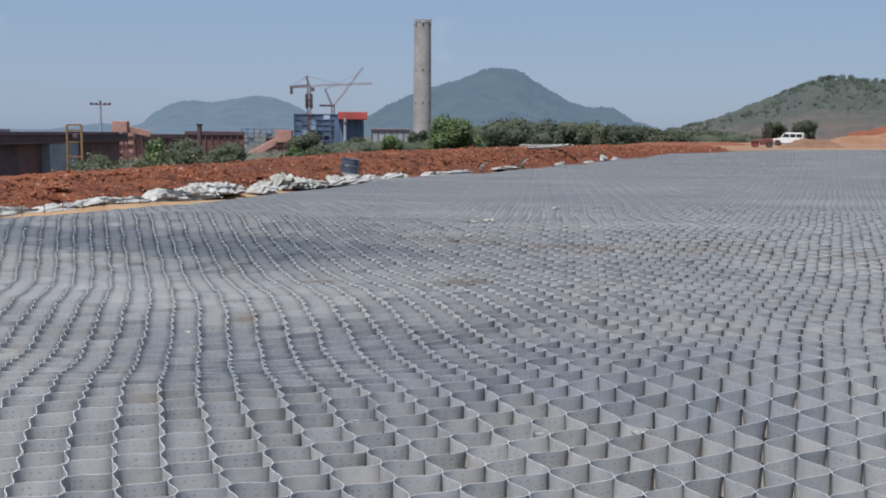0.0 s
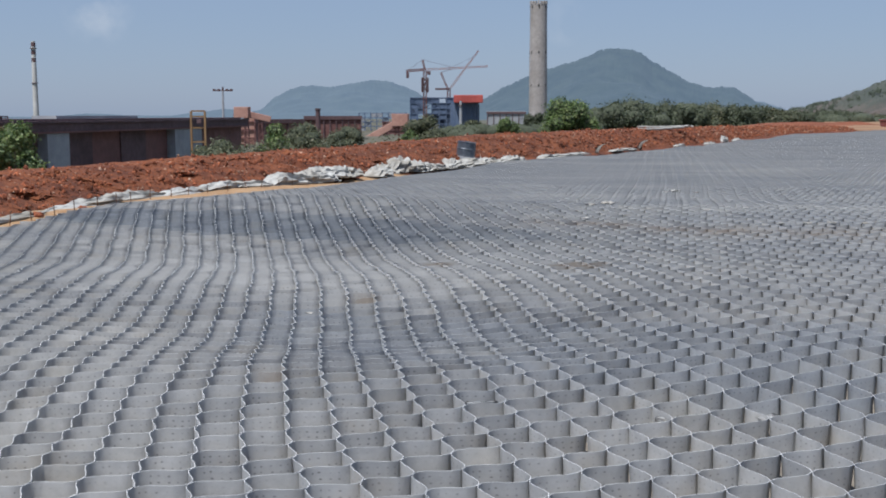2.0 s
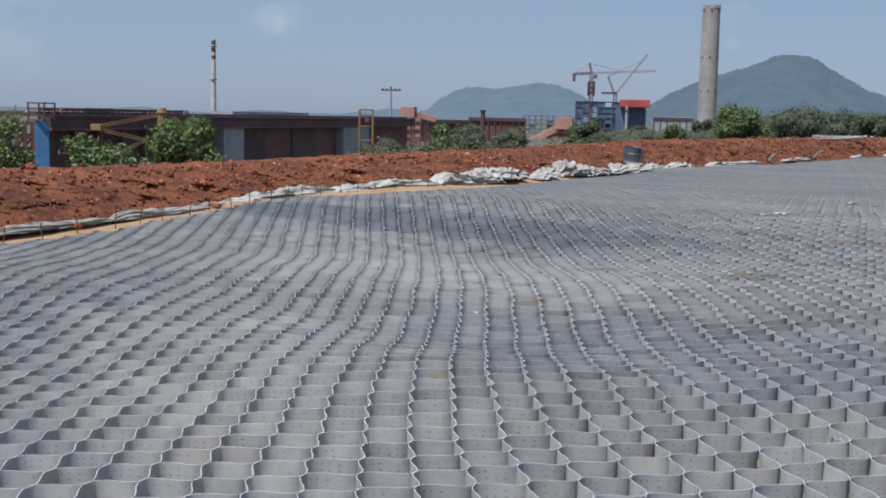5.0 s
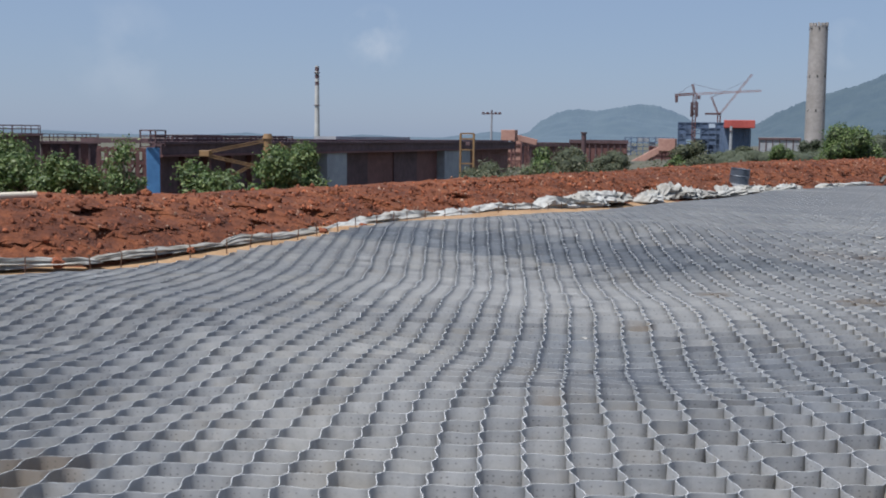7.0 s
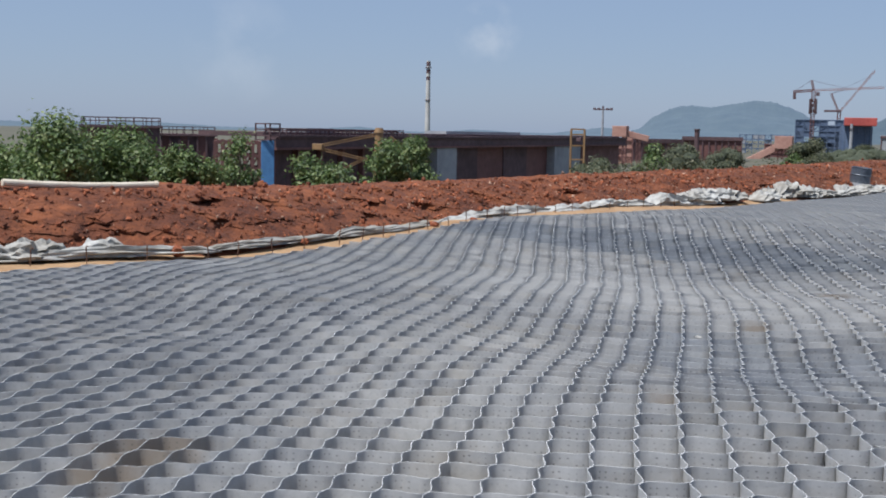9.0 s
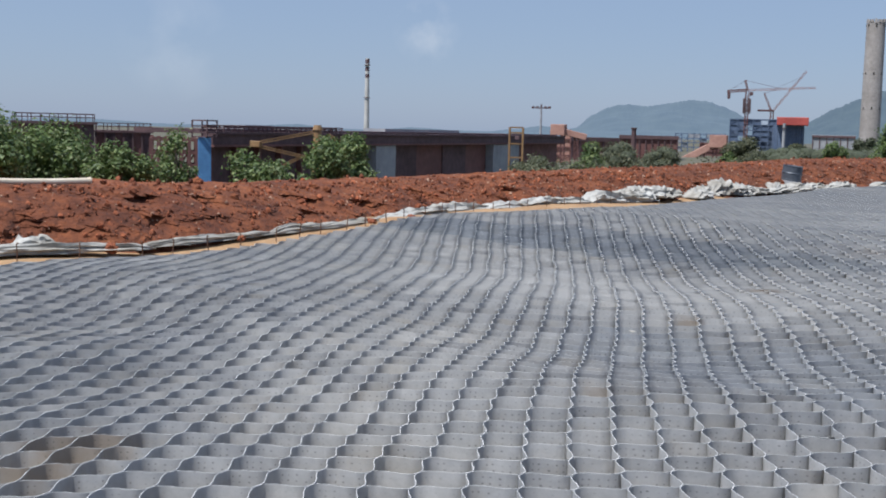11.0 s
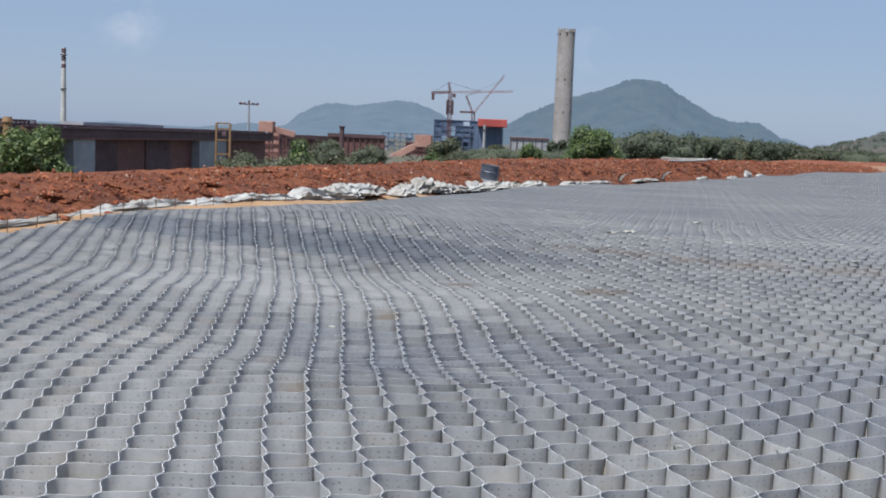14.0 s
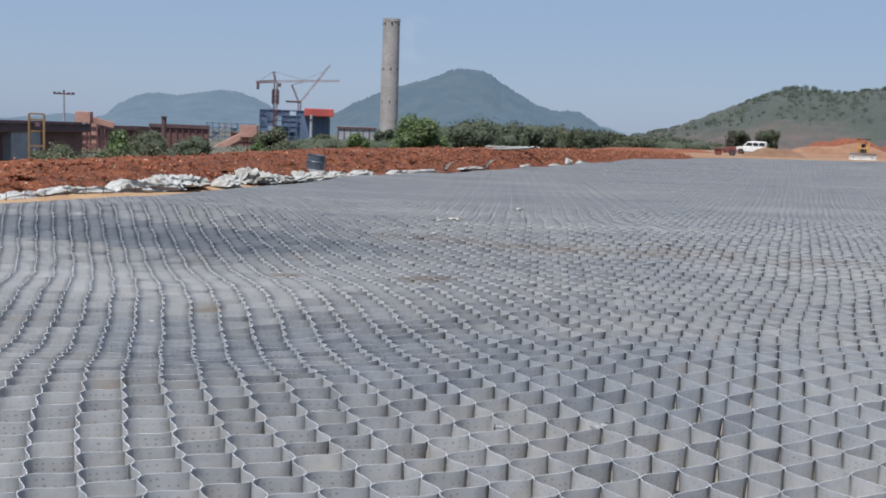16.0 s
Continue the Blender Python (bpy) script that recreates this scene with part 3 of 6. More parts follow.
def build_strips():
    count = 0
    far_v, far_f = [], []
    for k in range(-520, 620):
        s = np.arange(-400, 900, 1.0)
        x, y, z = strip_samples(k, s)
        ok = inside(x, y)
        d = np.hypot(x, y)
        view = (np.degrees(np.arctan2(-x, y)) > -42) & (np.degrees(np.arctan2(-x, y)) < 52)
        near = ok & (d < NEAR) & (y > -3.5) & (np.abs(x) < 17)
        if near.any():
            i = np.flatnonzero(near)
            fine = np.arange(s[i[0]], s[i[-1]] + 0.01, 0.2)
            fx, fy, fz = strip_samples(k, fine)
            fd = np.hypot(fx, fy)
            keep = inside(fx, fy) & (fd < NEAR) & (fy > -3.5) & (np.abs(fx) < 17)
            if count < 300 and len(fine) > 6:
                me = strip_mesh(k + 2000, fine, fx, fy, fz, keep)
                if me:
                    new("strip", me).parent = mat_thing
                    count += 1
        rest = ok & (d >= NEAR - 0.2) & view
        for r in runs(rest):
            b = len(far_v)
            for i in r:
                far_v += [(x[i], y[i], z[i] - WALL), (x[i], y[i], z[i]), (x[i] - 0.0025, y[i] + 0.0045, z[i])]
            for j in range(b, b + 3 * len(r) - 3, 3):
                far_f += [(j, j + 3, j + 4, j + 1), (j + 1, j + 4, j + 5, j + 2)]
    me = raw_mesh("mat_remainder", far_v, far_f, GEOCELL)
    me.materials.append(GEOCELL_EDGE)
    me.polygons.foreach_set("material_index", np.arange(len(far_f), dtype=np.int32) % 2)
    ob = new("mat_remainder", me)
    ob.parent = mat_thing
    tagged(ob, kind="stuff")


# ---------------------------------------------------------------- bank of red earth
def along_edge(step):
    """Points along the field's edge, with the outward normal."""
    out = []
    for (x0, y0), (x1, y1) in zip(EDGE, EDGE[1:]):
        L = math.hypot(x1 - x0, y1 - y0)
        n = max(1, int(L / step))
        for i in range(n):
            t = i / n
            out.append((Vector((x0 + (x1 - x0) * t, y0 + (y1 - y0) * t, 0)), Vector((-(y1 - y0) / L, (x1 - x0) / L, 0)), L / n))
    # smooth normals
    ns = [o[1] for o in out]
    res = []
    for i, (p, nrm, l) in enumerate(out):
        a = sum(ns[max(0, i - 8):i + 9], Vector())
        res.append((p, a.normalized(), l))
    return res


CREST_Y = (4, 10, 13.8, 18, 24, 28, 35, 42, 60, 90, 112)
CREST_H = (0.78, 0.74, 0.64, 0.54, 0.56, 0.60, 0.70, 0.80, 0.84, 0.66, 0.4)


def crest_height(y):
    return float(np.interp(y, CREST_Y, CREST_H))


BANK = []          # places on the bank's face and crest


def build_berm():
    """A dug bank: ragged face with hollows and overhangs, rounded crest, long slope down behind."""
    rows = 26
    face = [(0.62 + 1.55 * t, 0.02 + 0.35 * t + 0.65 * (1 - (1 - t) ** 1.8)) for t in (i / rows for i in range(1, rows + 1))]
    prof = [(0.25, -0.16), (0.45, -0.06), (0.6, 0.0)] + face + [(2.4, 1.05), (2.7, 1.06), (3.0, 1.04), (3.5, 1.0), (4.2, 0.85), (5.5, 0.2), (8.0, -1.6), (14, -5.5), (18, -7.3)]
    pts = [q for q in along_edge(0.1) if q[0].y < 30] + [q for q in along_edge(0.22) if 30 <= q[0].y < 112]
    verts, faces = [], []
    n = len(prof)
    top = 3 + rows + 4
    for p, nrm, _ in pts:
        fade = crest_height(p.y)
        for j, (o, h) in enumerate(prof):
            q = p + nrm * o
            hh = h if j < 3 or h < 0 else h * fade
            if 2 < j < top:
                w = min(1.0, (j - 2) / 5)
                v = Vector((q.x, q.y, h * 1.3))
                big = noise.noise(v * 0.55 + Vector((3, 1, 0)))
                mid = noise.turbulence(v * 1.5, 4, True, noise_basis="PERLIN_ORIGINAL", amplitude_scale=0.55, frequency_scale=2.1) - 0.6
                fine = noise.fractal(v * 6.0, 0.7, 2.1, 4)
                hollow = max(0.0, noise.noise(Vector((q.x * 1.35, q.y * 1.35 + 9, h * 1.5))) - 0.2)
                crest = 1.0 if j < 3 + rows * 0.8 else 0.5
                q = q + nrm * (w * crest * (0.22 * mid + 0.12 * fine + 0.16 * big + 0.75 * hollow * math.sin(math.pi * min(1, (j - 2) / rows))))
                hh += w * (0.05 * big + 0.05 * mid + 0.045 * fine)
            verts.append((q.x, q.y, hh))
    for i in range(len(pts) - 1):
        for j in range(n - 1):
            faces.append((i * n + j, (i + 1) * n + j, (i + 1) * n + j + 1, i * n + j + 1))
    BANK.extend(Vector(verts[i * n + j]) for i in range(len(pts)) for j in range(3, top - 1))
    me = raw_mesh("earth_bank", verts, faces, RED_EARTH)
    return tagged(new("earth_bank", me), "rough bank of freshly dug red laterite earth", "earth bank", kind="structure")


build_berm()


def build_sand_edge():
    pts = [q for q in along_edge(0.3) if 3 < q[0].y < 31]
    prof = [(-0.25, -0.12), (-0.05, -0.06), (0.15, -0.05), (0.4, -0.03), (0.7, 0.02), (1.1, 0.06)]
    verts, faces, n = [], [], len(prof)
    for p, nrm, _ in pts:
        for o, h in prof:
            q = p + nrm * o
            verts.append((q.x, q.y, float(lie(q.x, q.y)) * (1 if o < 0.5 else 0.4) + h + 0.02 * noise.noise(Vector((q.x * 2, q.y * 2, 0)))))
    for i in range(len(pts) - 1):
        for j in range(n - 1):
            faces.append((i * n + j, (i + 1) * n + j, (i + 1) * n + j + 1, i * n + j + 1))
    tagged(new("pavement", raw_mesh("sand_margin", verts, faces, SAND, True)), "narrow margin of tan sand at the bank's foot", "sand", kind="structure")


build_sand_edge()


def edge_at(y, out=0.0, z=0.0):
    """A place along the field's edge, out metres outside it."""
    x = edge_x(y)
    d = Vector((edge_x(y + 0.8) - edge_x(y - 0.8), 1.6, 0)).normalized()
    return Vector((x, y, z)) + Vector((-d.y, d.x, 0)) * out, d


def bank_height(out, y):
    """The mean height of the bank, out metres outside the field's edge."""
    t = min(1.0, max(0.0, (out - 0.62) / 1.55))
    return 0.02 + crest_height(y) * (0.35 * t + 0.65 * (1 - (1 - t) ** 1.8))


def strewn(name, count, least, most, material, label, seed):
    """Clods or stones broken out of the bank."""
    rng = random.Random(seed)
    base = bmesh.new()
    bmesh.ops.create_icosphere(base, subdivisions=1, radius=1)
    bv = [v.co.copy() for v in base.verts]
    bf = [[v.index for v in f.verts] for f in base.faces]
    base.free()
    verts, faces = [], []
    for _ in range(count):
        p = rng.choice(BANK).copy()
        r = least + most * rng.random() ** 4 + (0.035 if rng.random() < 0.015 else 0) + 0.0004 * p.y
        p += Vector((rng.uniform(-0.06, 0.06), rng.uniform(-0.06, 0.06), rng.uniform(-0.3, 0.6) * r))
        m = Euler((rng.random() * 6, rng.random() * 6, rng.random() * 6)).to_matrix() @ Matrix.Diagonal((1, rng.uniform(0.6, 1), rng.uniform(0.5, 0.9)))
        b = len(verts)
        for v in bv:
            verts.append(p + m @ (v * r * rng.uniform(0.75, 1.2)))
        faces += [[b + i for i in f] for f in bf]
    tagged(new(name, raw_mesh(name, verts, faces, material)), label, name, kind="stuff")


strewn("clods", 11000, 0.009, 0.05, RED_CLOD, "loose red clods and stones on the earth bank", 4)
strewn("stones", 1500, 0.009, 0.03, PALE_STONE, "pale pinkish stones in the red earth bank", 5)


# ---------------------------------------------------------------- hills and sky line
def crest_of(table, a):
    for (a0, e0), (a1, e1) in zip(table, table[1:]):
        if a0 >= a >= a1:
            t = (a0 - a) / (a0 - a1)
            t = t * t * (3 - 2 * t) * 0.5 + t * 0.5
            return e0 + (e1 - e0) * t
    return table[-1][1]


def hill(table, dist, depth, material, rough, label, step=0.06, rows=26):
    verts, faces = [], []
    a = table[0][0]
    cols = 0
    while a > table[-1][0]:
        e = crest_of(table, a)
        top = EYE + dist * math.tan(radians(e))
        for j in range(rows + 3):
            t = min(1.0, j / rows)
            back = max(0, j - rows)
            p = pol(a, dist - depth * (1 - t) + back * depth * 0.3)
            n = noise.fractal(Vector((p.x, p.y, 0)) / dist * 14, 0.8, 2.0, 6)
            shape = t ** 1.25 * (1 - 0.1 * math.sin(t * math.pi) * (1 + 2 * noise.noise(Vector((a * 0.5, t * 1.5, dist)))))
            z = -8 + (top + 8) * shape + rough * n * (0.3 + 0.7 * math.sin(math.pi * t) + 0.15 * t)
            z += rough * 0.25 * noise.noise(Vector((a * 9, j * 0.8, dist))) * t
            verts.append((p.x, p.y, z if not back else -8 + (z + 8) * (1 - 0.4 * back)))
        cols += 1
        a -= step
    n = rows + 3
    for i in range(cols - 1):
        for j in range(n - 1):
            faces.append((i * n + j, i * n + j + 1, (i + 1) * n + j + 1, (i + 1) * n + j))
    return tagged(new("backdrop", raw_mesh("hill", verts, faces, material, True)), label, "hill", kind="structure")


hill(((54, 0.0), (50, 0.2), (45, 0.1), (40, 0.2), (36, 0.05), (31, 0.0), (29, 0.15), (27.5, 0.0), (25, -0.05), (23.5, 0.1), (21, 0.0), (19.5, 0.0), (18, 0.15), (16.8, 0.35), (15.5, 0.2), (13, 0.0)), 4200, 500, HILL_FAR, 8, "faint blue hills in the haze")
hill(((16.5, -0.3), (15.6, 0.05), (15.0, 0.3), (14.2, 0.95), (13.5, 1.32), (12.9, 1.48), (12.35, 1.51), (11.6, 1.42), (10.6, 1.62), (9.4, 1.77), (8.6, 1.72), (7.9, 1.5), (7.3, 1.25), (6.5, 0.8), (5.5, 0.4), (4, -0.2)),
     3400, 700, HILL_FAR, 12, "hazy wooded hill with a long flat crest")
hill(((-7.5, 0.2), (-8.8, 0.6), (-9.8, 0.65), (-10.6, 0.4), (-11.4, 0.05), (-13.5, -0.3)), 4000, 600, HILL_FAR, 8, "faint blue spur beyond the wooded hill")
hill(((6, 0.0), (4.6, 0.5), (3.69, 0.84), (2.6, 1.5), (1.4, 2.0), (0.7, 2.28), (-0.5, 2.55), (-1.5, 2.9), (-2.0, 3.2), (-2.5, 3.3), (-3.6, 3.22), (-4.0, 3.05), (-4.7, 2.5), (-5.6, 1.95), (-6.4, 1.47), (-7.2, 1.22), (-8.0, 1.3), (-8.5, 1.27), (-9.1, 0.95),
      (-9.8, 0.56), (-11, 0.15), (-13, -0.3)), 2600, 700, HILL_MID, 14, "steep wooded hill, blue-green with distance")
SCRUB_HILL = ((-9.5, -0.4), (-10.6, 0.0), (-11.5, 0.24), (-13.2, 0.6), (-14.3, 0.98), (-15.2, 1.36), (-16.2, 1.75), (-17, 2.15), (-17.8, 2.5), (-18.6, 2.72), (-19.5, 2.78), (-20.3, 2.6), (-21.3, 2.54), (-22.2, 2.68), (-23.5, 2.85), (-26, 3.2), (-30, 3.0))
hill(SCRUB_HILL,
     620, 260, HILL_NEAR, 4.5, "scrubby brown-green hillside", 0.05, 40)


# ---------------------------------------------------------------- trees and bushes
def core_ball():
    bm = bmesh.new()
    bmesh.ops.create_icosphere(bm, subdivisions=2, radius=1.0)
    bm.verts.ensure_lookup_table()
    bm.verts.index_update()
    v = np.array([tuple(q.co) for q in bm.verts])
    f = [tuple(q.index for q in p.verts) for p in bm.faces]
    bm.free()
    return v, f


CORE_V, CORE_F = core_ball()


def leaf_mesh(name, lobes, count, size, material, seed, round_=0.5, core=0.72, heart=None, spray=0.05):
    """A crown: many small leaves round the shells of several lobes."""
    rng = np.random.RandomState(seed)
    c = np.array([l[0] for l in lobes])
    r = np.array([l[1] for l in lobes])
    w = (r[:, 0] * r[:, 2])
    pick = rng.choice(len(lobes), count, p=w / w.sum())
    d = rng.normal(size=(count, 3))
    d /= np.linalg.norm(d, axis=1)[:, None]
    rad = rng.uniform(0.35, 1.0, count) ** 0.4 * (1 + spray * rng.normal(size=count))
    p = c[pick] + d * r[pick] * rad[:, None]
    n = d + rng.normal(size=(count, 3)) * 0.6 + np.array([0, 0, 0.4])
    n /= np.linalg.norm(n, axis=1)[:, None]
    t = np.cross(n, rng.normal(size=(count, 3)))
    t /= np.linalg.norm(t, axis=1)[:, None] + 1e-9
    b = np.cross(n, t)
    s = size * rng.uniform(0.55, 1.3, count)[:, None]
    verts = np.stack([p - t * s, p - b * s * round_ + n * s * 0.12, p + t * s, p + b * s * round_ + n * s * 0.12], 1).reshape(-1, 3)
    faces = np.arange(count * 4).reshape(-1, 4).tolist()
    verts = verts.tolist()
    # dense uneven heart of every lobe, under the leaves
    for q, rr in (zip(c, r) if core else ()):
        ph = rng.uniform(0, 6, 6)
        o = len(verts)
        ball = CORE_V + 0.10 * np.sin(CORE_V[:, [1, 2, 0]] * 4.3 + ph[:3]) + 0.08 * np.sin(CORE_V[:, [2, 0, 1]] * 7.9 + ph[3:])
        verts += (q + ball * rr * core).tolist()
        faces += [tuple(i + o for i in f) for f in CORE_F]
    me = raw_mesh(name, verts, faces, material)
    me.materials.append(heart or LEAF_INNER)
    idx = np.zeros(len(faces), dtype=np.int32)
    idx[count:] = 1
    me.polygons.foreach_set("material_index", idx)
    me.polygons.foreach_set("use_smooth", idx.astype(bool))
    return me


def plant(name, place, height, width, label, category, material, seed, leaves=1500, leaf=0.2, trunk=0.18, lobes=20, group=""):
    """A tree or bush: tapered trunk with limbs, and a crown of leaves over lobes of uneven size."""
    rng = random.Random(seed)
    th = empty(name, Matrix.Translation(place), label, category, group)
    h0 = height * trunk
    ls, bm = [], bmesh.new()
    add_tube(bm, [(0, 0, -0.3), (0.03 * height * rng.uniform(-1, 1), 0, h0 * 0.6), (0, 0.02 * height, h0 + 0.15 * height)], [height * 0.03 + 0.02, height * 0.022 + 0.015, height * 0.014 + 0.01], 7)
    for i in range(lobes):
        a = 2 * math.pi * (i + rng.random() * 0.8) / lobes
        f = rng.uniform(0.1, 1.0) ** 0.6
        x, y = math.cos(a) * width * 0.32 * f, math.sin(a) * width * 0.32 * f
        z = h0 + (height - h0) * rng.uniform(0.05, 0.62 + 0.3 * (1 - f) ** 1.5)
        rr = width * (rng.uniform(0.13, 0.24) if category == "tree" else rng.uniform(0.07, 0.2))
        z = min(z, height - rr * 0.75)
        ls.append(((x, y, z), (rr, rr, min(rr * rng.uniform(0.65, 0.95), height * 0.4))))
    wide = max(abs(l[0][k]) + l[1][k] for l in ls for k in (0, 1)) / (width / 2)
    tall = max(l[0][2] + l[1][2] for l in ls) - h0
    ls = [((c[0] / wide, c[1] / wide, h0 + (c[2] - h0) * (height - h0) / tall), (r[0] / wide, r[1] / wide, r[2] * (height - h0) / tall)) for c, r in ls]
    for (x, y, z), _ in ls:
        add_tube(bm, [(0, 0, h0 * rng.uniform(0.5, 1.0)), (x * 0.5, y * 0.5, (h0 + z) / 2), (x, y, z)], [height * 0.014 + 0.008, height * 0.009 + 0.006, 0.01], 5)
    part("trunk", bm, BARK, th)
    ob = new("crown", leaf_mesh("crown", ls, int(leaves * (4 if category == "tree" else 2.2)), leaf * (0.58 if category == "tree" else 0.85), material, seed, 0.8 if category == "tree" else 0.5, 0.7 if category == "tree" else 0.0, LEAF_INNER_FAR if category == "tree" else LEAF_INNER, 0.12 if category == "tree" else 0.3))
    ob.parent = th
    return th


def plant_by(name, a0, a1, top, dist, label, category, material, seed, ground=-6.5, **kw):
    """Stands a plant so that it fills the headings a0 to a1 and rises to the elevation top at that distance."""
    z1 = EYE + dist * math.tan(radians(top))
    p = pol((a0 + a1) / 2, dist, ground)
    return plant(name, p, z1 - ground, abs(a0 - a1) * dist * math.pi / 180 * 1.05, label, category, material, seed, **kw)


G1 = "trees beyond the bank"
plant_by("tree", 1.0, -2.3, 0.88, 150, "bright green leafy tree beyond the red bank", "tree", LEAF, 11, -6, leaves=5200, leaf=0.24, group=G1)
for a0, a1, top, dist, words, leaf, seed, low in (
        (-2.2, -5.5, 0.92, 190, "broad dusty dark-green tree beyond the bank", LEAF_DARK, 12, -6),
        (-5.1, -7.2, 0.74, 200, "dark-green round-crowned tree beyond the bank", LEAF_DARK, 13, -5),
        (-6.8, -8.7, 0.68, 205, "olive-green tree with a rounded crown", LEAF_DRY, 14, -5),
        (-8.4, -9.9, 0.58, 200, "dark-green tree in the row of trees", LEAF_DARK, 15, -4),
        (-9.6, -11.3, 0.48, 210, "dusty olive tree in the row of trees", LEAF_DRY, 16, -4),
        (-11.0, -12.5, 0.22, 240, "low dark-green tree at the end of the row", LEAF_DARK, 17, -3),
        (-12.4, -14.2, 0.26, 265, "low dark-green tree at the hill's foot", LEAF_DARK, 18, -2),
        (-14.0, -15.6, 0.05, 280, "low dusty tree at the hill's foot", LEAF_DRY, 29, -1)):
    plant_by("tree", a0 + 0.45, a1 - 0.45, top, dist, words, "tree", leaf, seed, low, leaves=2600, leaf=0.3, trunk=0.22, lobes=16, group=G1)
plant_by("tree", -15.7, -16.9, 0.68, 250, "dark round tree behind the parked car", "tree", LEAF_DARK, 19, -0.3, leaves=2600, leaf=0.2, group=G1)
plant_by("tree", -17.1, -18.5, 0.76, 255, "green-topped tree behind the parked car", "tree", LEAF_DARK, 20, -0.3, leaves=2600, leaf=0.2, group=G1)
plant_by("tree", 7.9, 5.6, 0.05, 260, "dusty green tree before the plant", "tree", LEAF_DRY, 21, -7, leaves=2600, leaf=0.34, group=G1)
plant_by("tree", 8.2, 7.0, -0.75, 200, "small bright green tree before the plant", "tree", LEAF, 31, -7, leaves=1600, leaf=0.28, group=G1)
plant_by("tree", 5.0, 3.7, -0.25, 330, "dusty green tree before the plant", "tree", LEAF_DRY, 22, -7, leaves=1800, leaf=0.36, group=G1)
plant_by("tree", 3.3, 2.0, -0.1, 220, "small bright green tree before the plant", "tree", LEAF, 23, -7, leaves=2000, leaf=0.28, group=G1)
plant_by("tree", 1.9, 0.5, 0.12, 300, "grey-green tree by the chimney", "tree", LEAF_DARK, 24, -7, leaves=1800, leaf=0.34, group=G1)
plant_by("tree", 15.6, 13.2, -0.35, 110, "bright green bushy tree beyond the bank", "tree", LEAF, 25, -6.5, leaves=2600, leaf=0.17, group=G1)
plant_by("tree", 14.1, 11.4, -0.3, 170, "sparse dusty tree beyond the bank", "tree", LEAF_DRY, 26, -7, leaves=1500, leaf=0.24, group=G1)
plant_by("tree", 12.2, 9.5, -0.45, 180, "sparse dusty tree beyond the bank", "tree", LEAF_DRY, 27, -7, leaves=1400, leaf=0.24, group=G1)
plant_by("tree", 18.6, 15.6, -1.05, 110, "dry yellow-green scrub beyond the bank", "tree", LEAF_DRY, 28, -5, leaves=1500, leaf=0.2, group=G1)
G2 = "bushes behind the bank"
plant_by("bush", 48.5, 41.2, 0.45, 30, "large leafy green bush behind the red bank", "bush", LEAF, 41, -2.2, leaves=9000, leaf=0.085, trunk=0.2, lobes=26, group=G2)
plant_by("bush", 43.8, 38.4, -0.1, 33, "large leafy green bush behind the red bank", "bush", LEAF, 42, -2.5, leaves=8500, leaf=0.085, trunk=0.2, lobes=26, group=G2)
plant_by("bush", 39.8, 35.8, -0.95, 31, "leafy green bush behind the red bank", "bush", LEAF, 43, -2.4, leaves=6000, leaf=0.08, trunk=0.2, lobes=26, group=G2)
plant_by("bush", 36.6, 33.9, -0.1, 52, "loose pale-green bush before the steelwork", "bush", LEAF, 44, -5, leaves=1500, leaf=0.12, trunk=0.2, lobes=26, group=G2)
plant_by("bush", 33.3, 29.0, -1.2, 34, "low bright green bush behind the red bank", "bush", LEAF, 45, -2.6, leaves=5000, leaf=0.085, trunk=0.15, lobes=26, group=G2)
plant_by("bush", 30.0, 26.2, -0.55, 36, "bright green bush behind the red bank", "bush", LEAF, 46, -2.8, leaves=5500, leaf=0.09, trunk=0.15, lobes=26, group=G2)
plant_by("bush", 28.3, 25.3, -0.3, 40, "dense dark-green bush behind the red bank", "bush", LEAF, 47, -3.2, leaves=7000, leaf=0.09, trunk=0.15, lobes=26, group=G2)


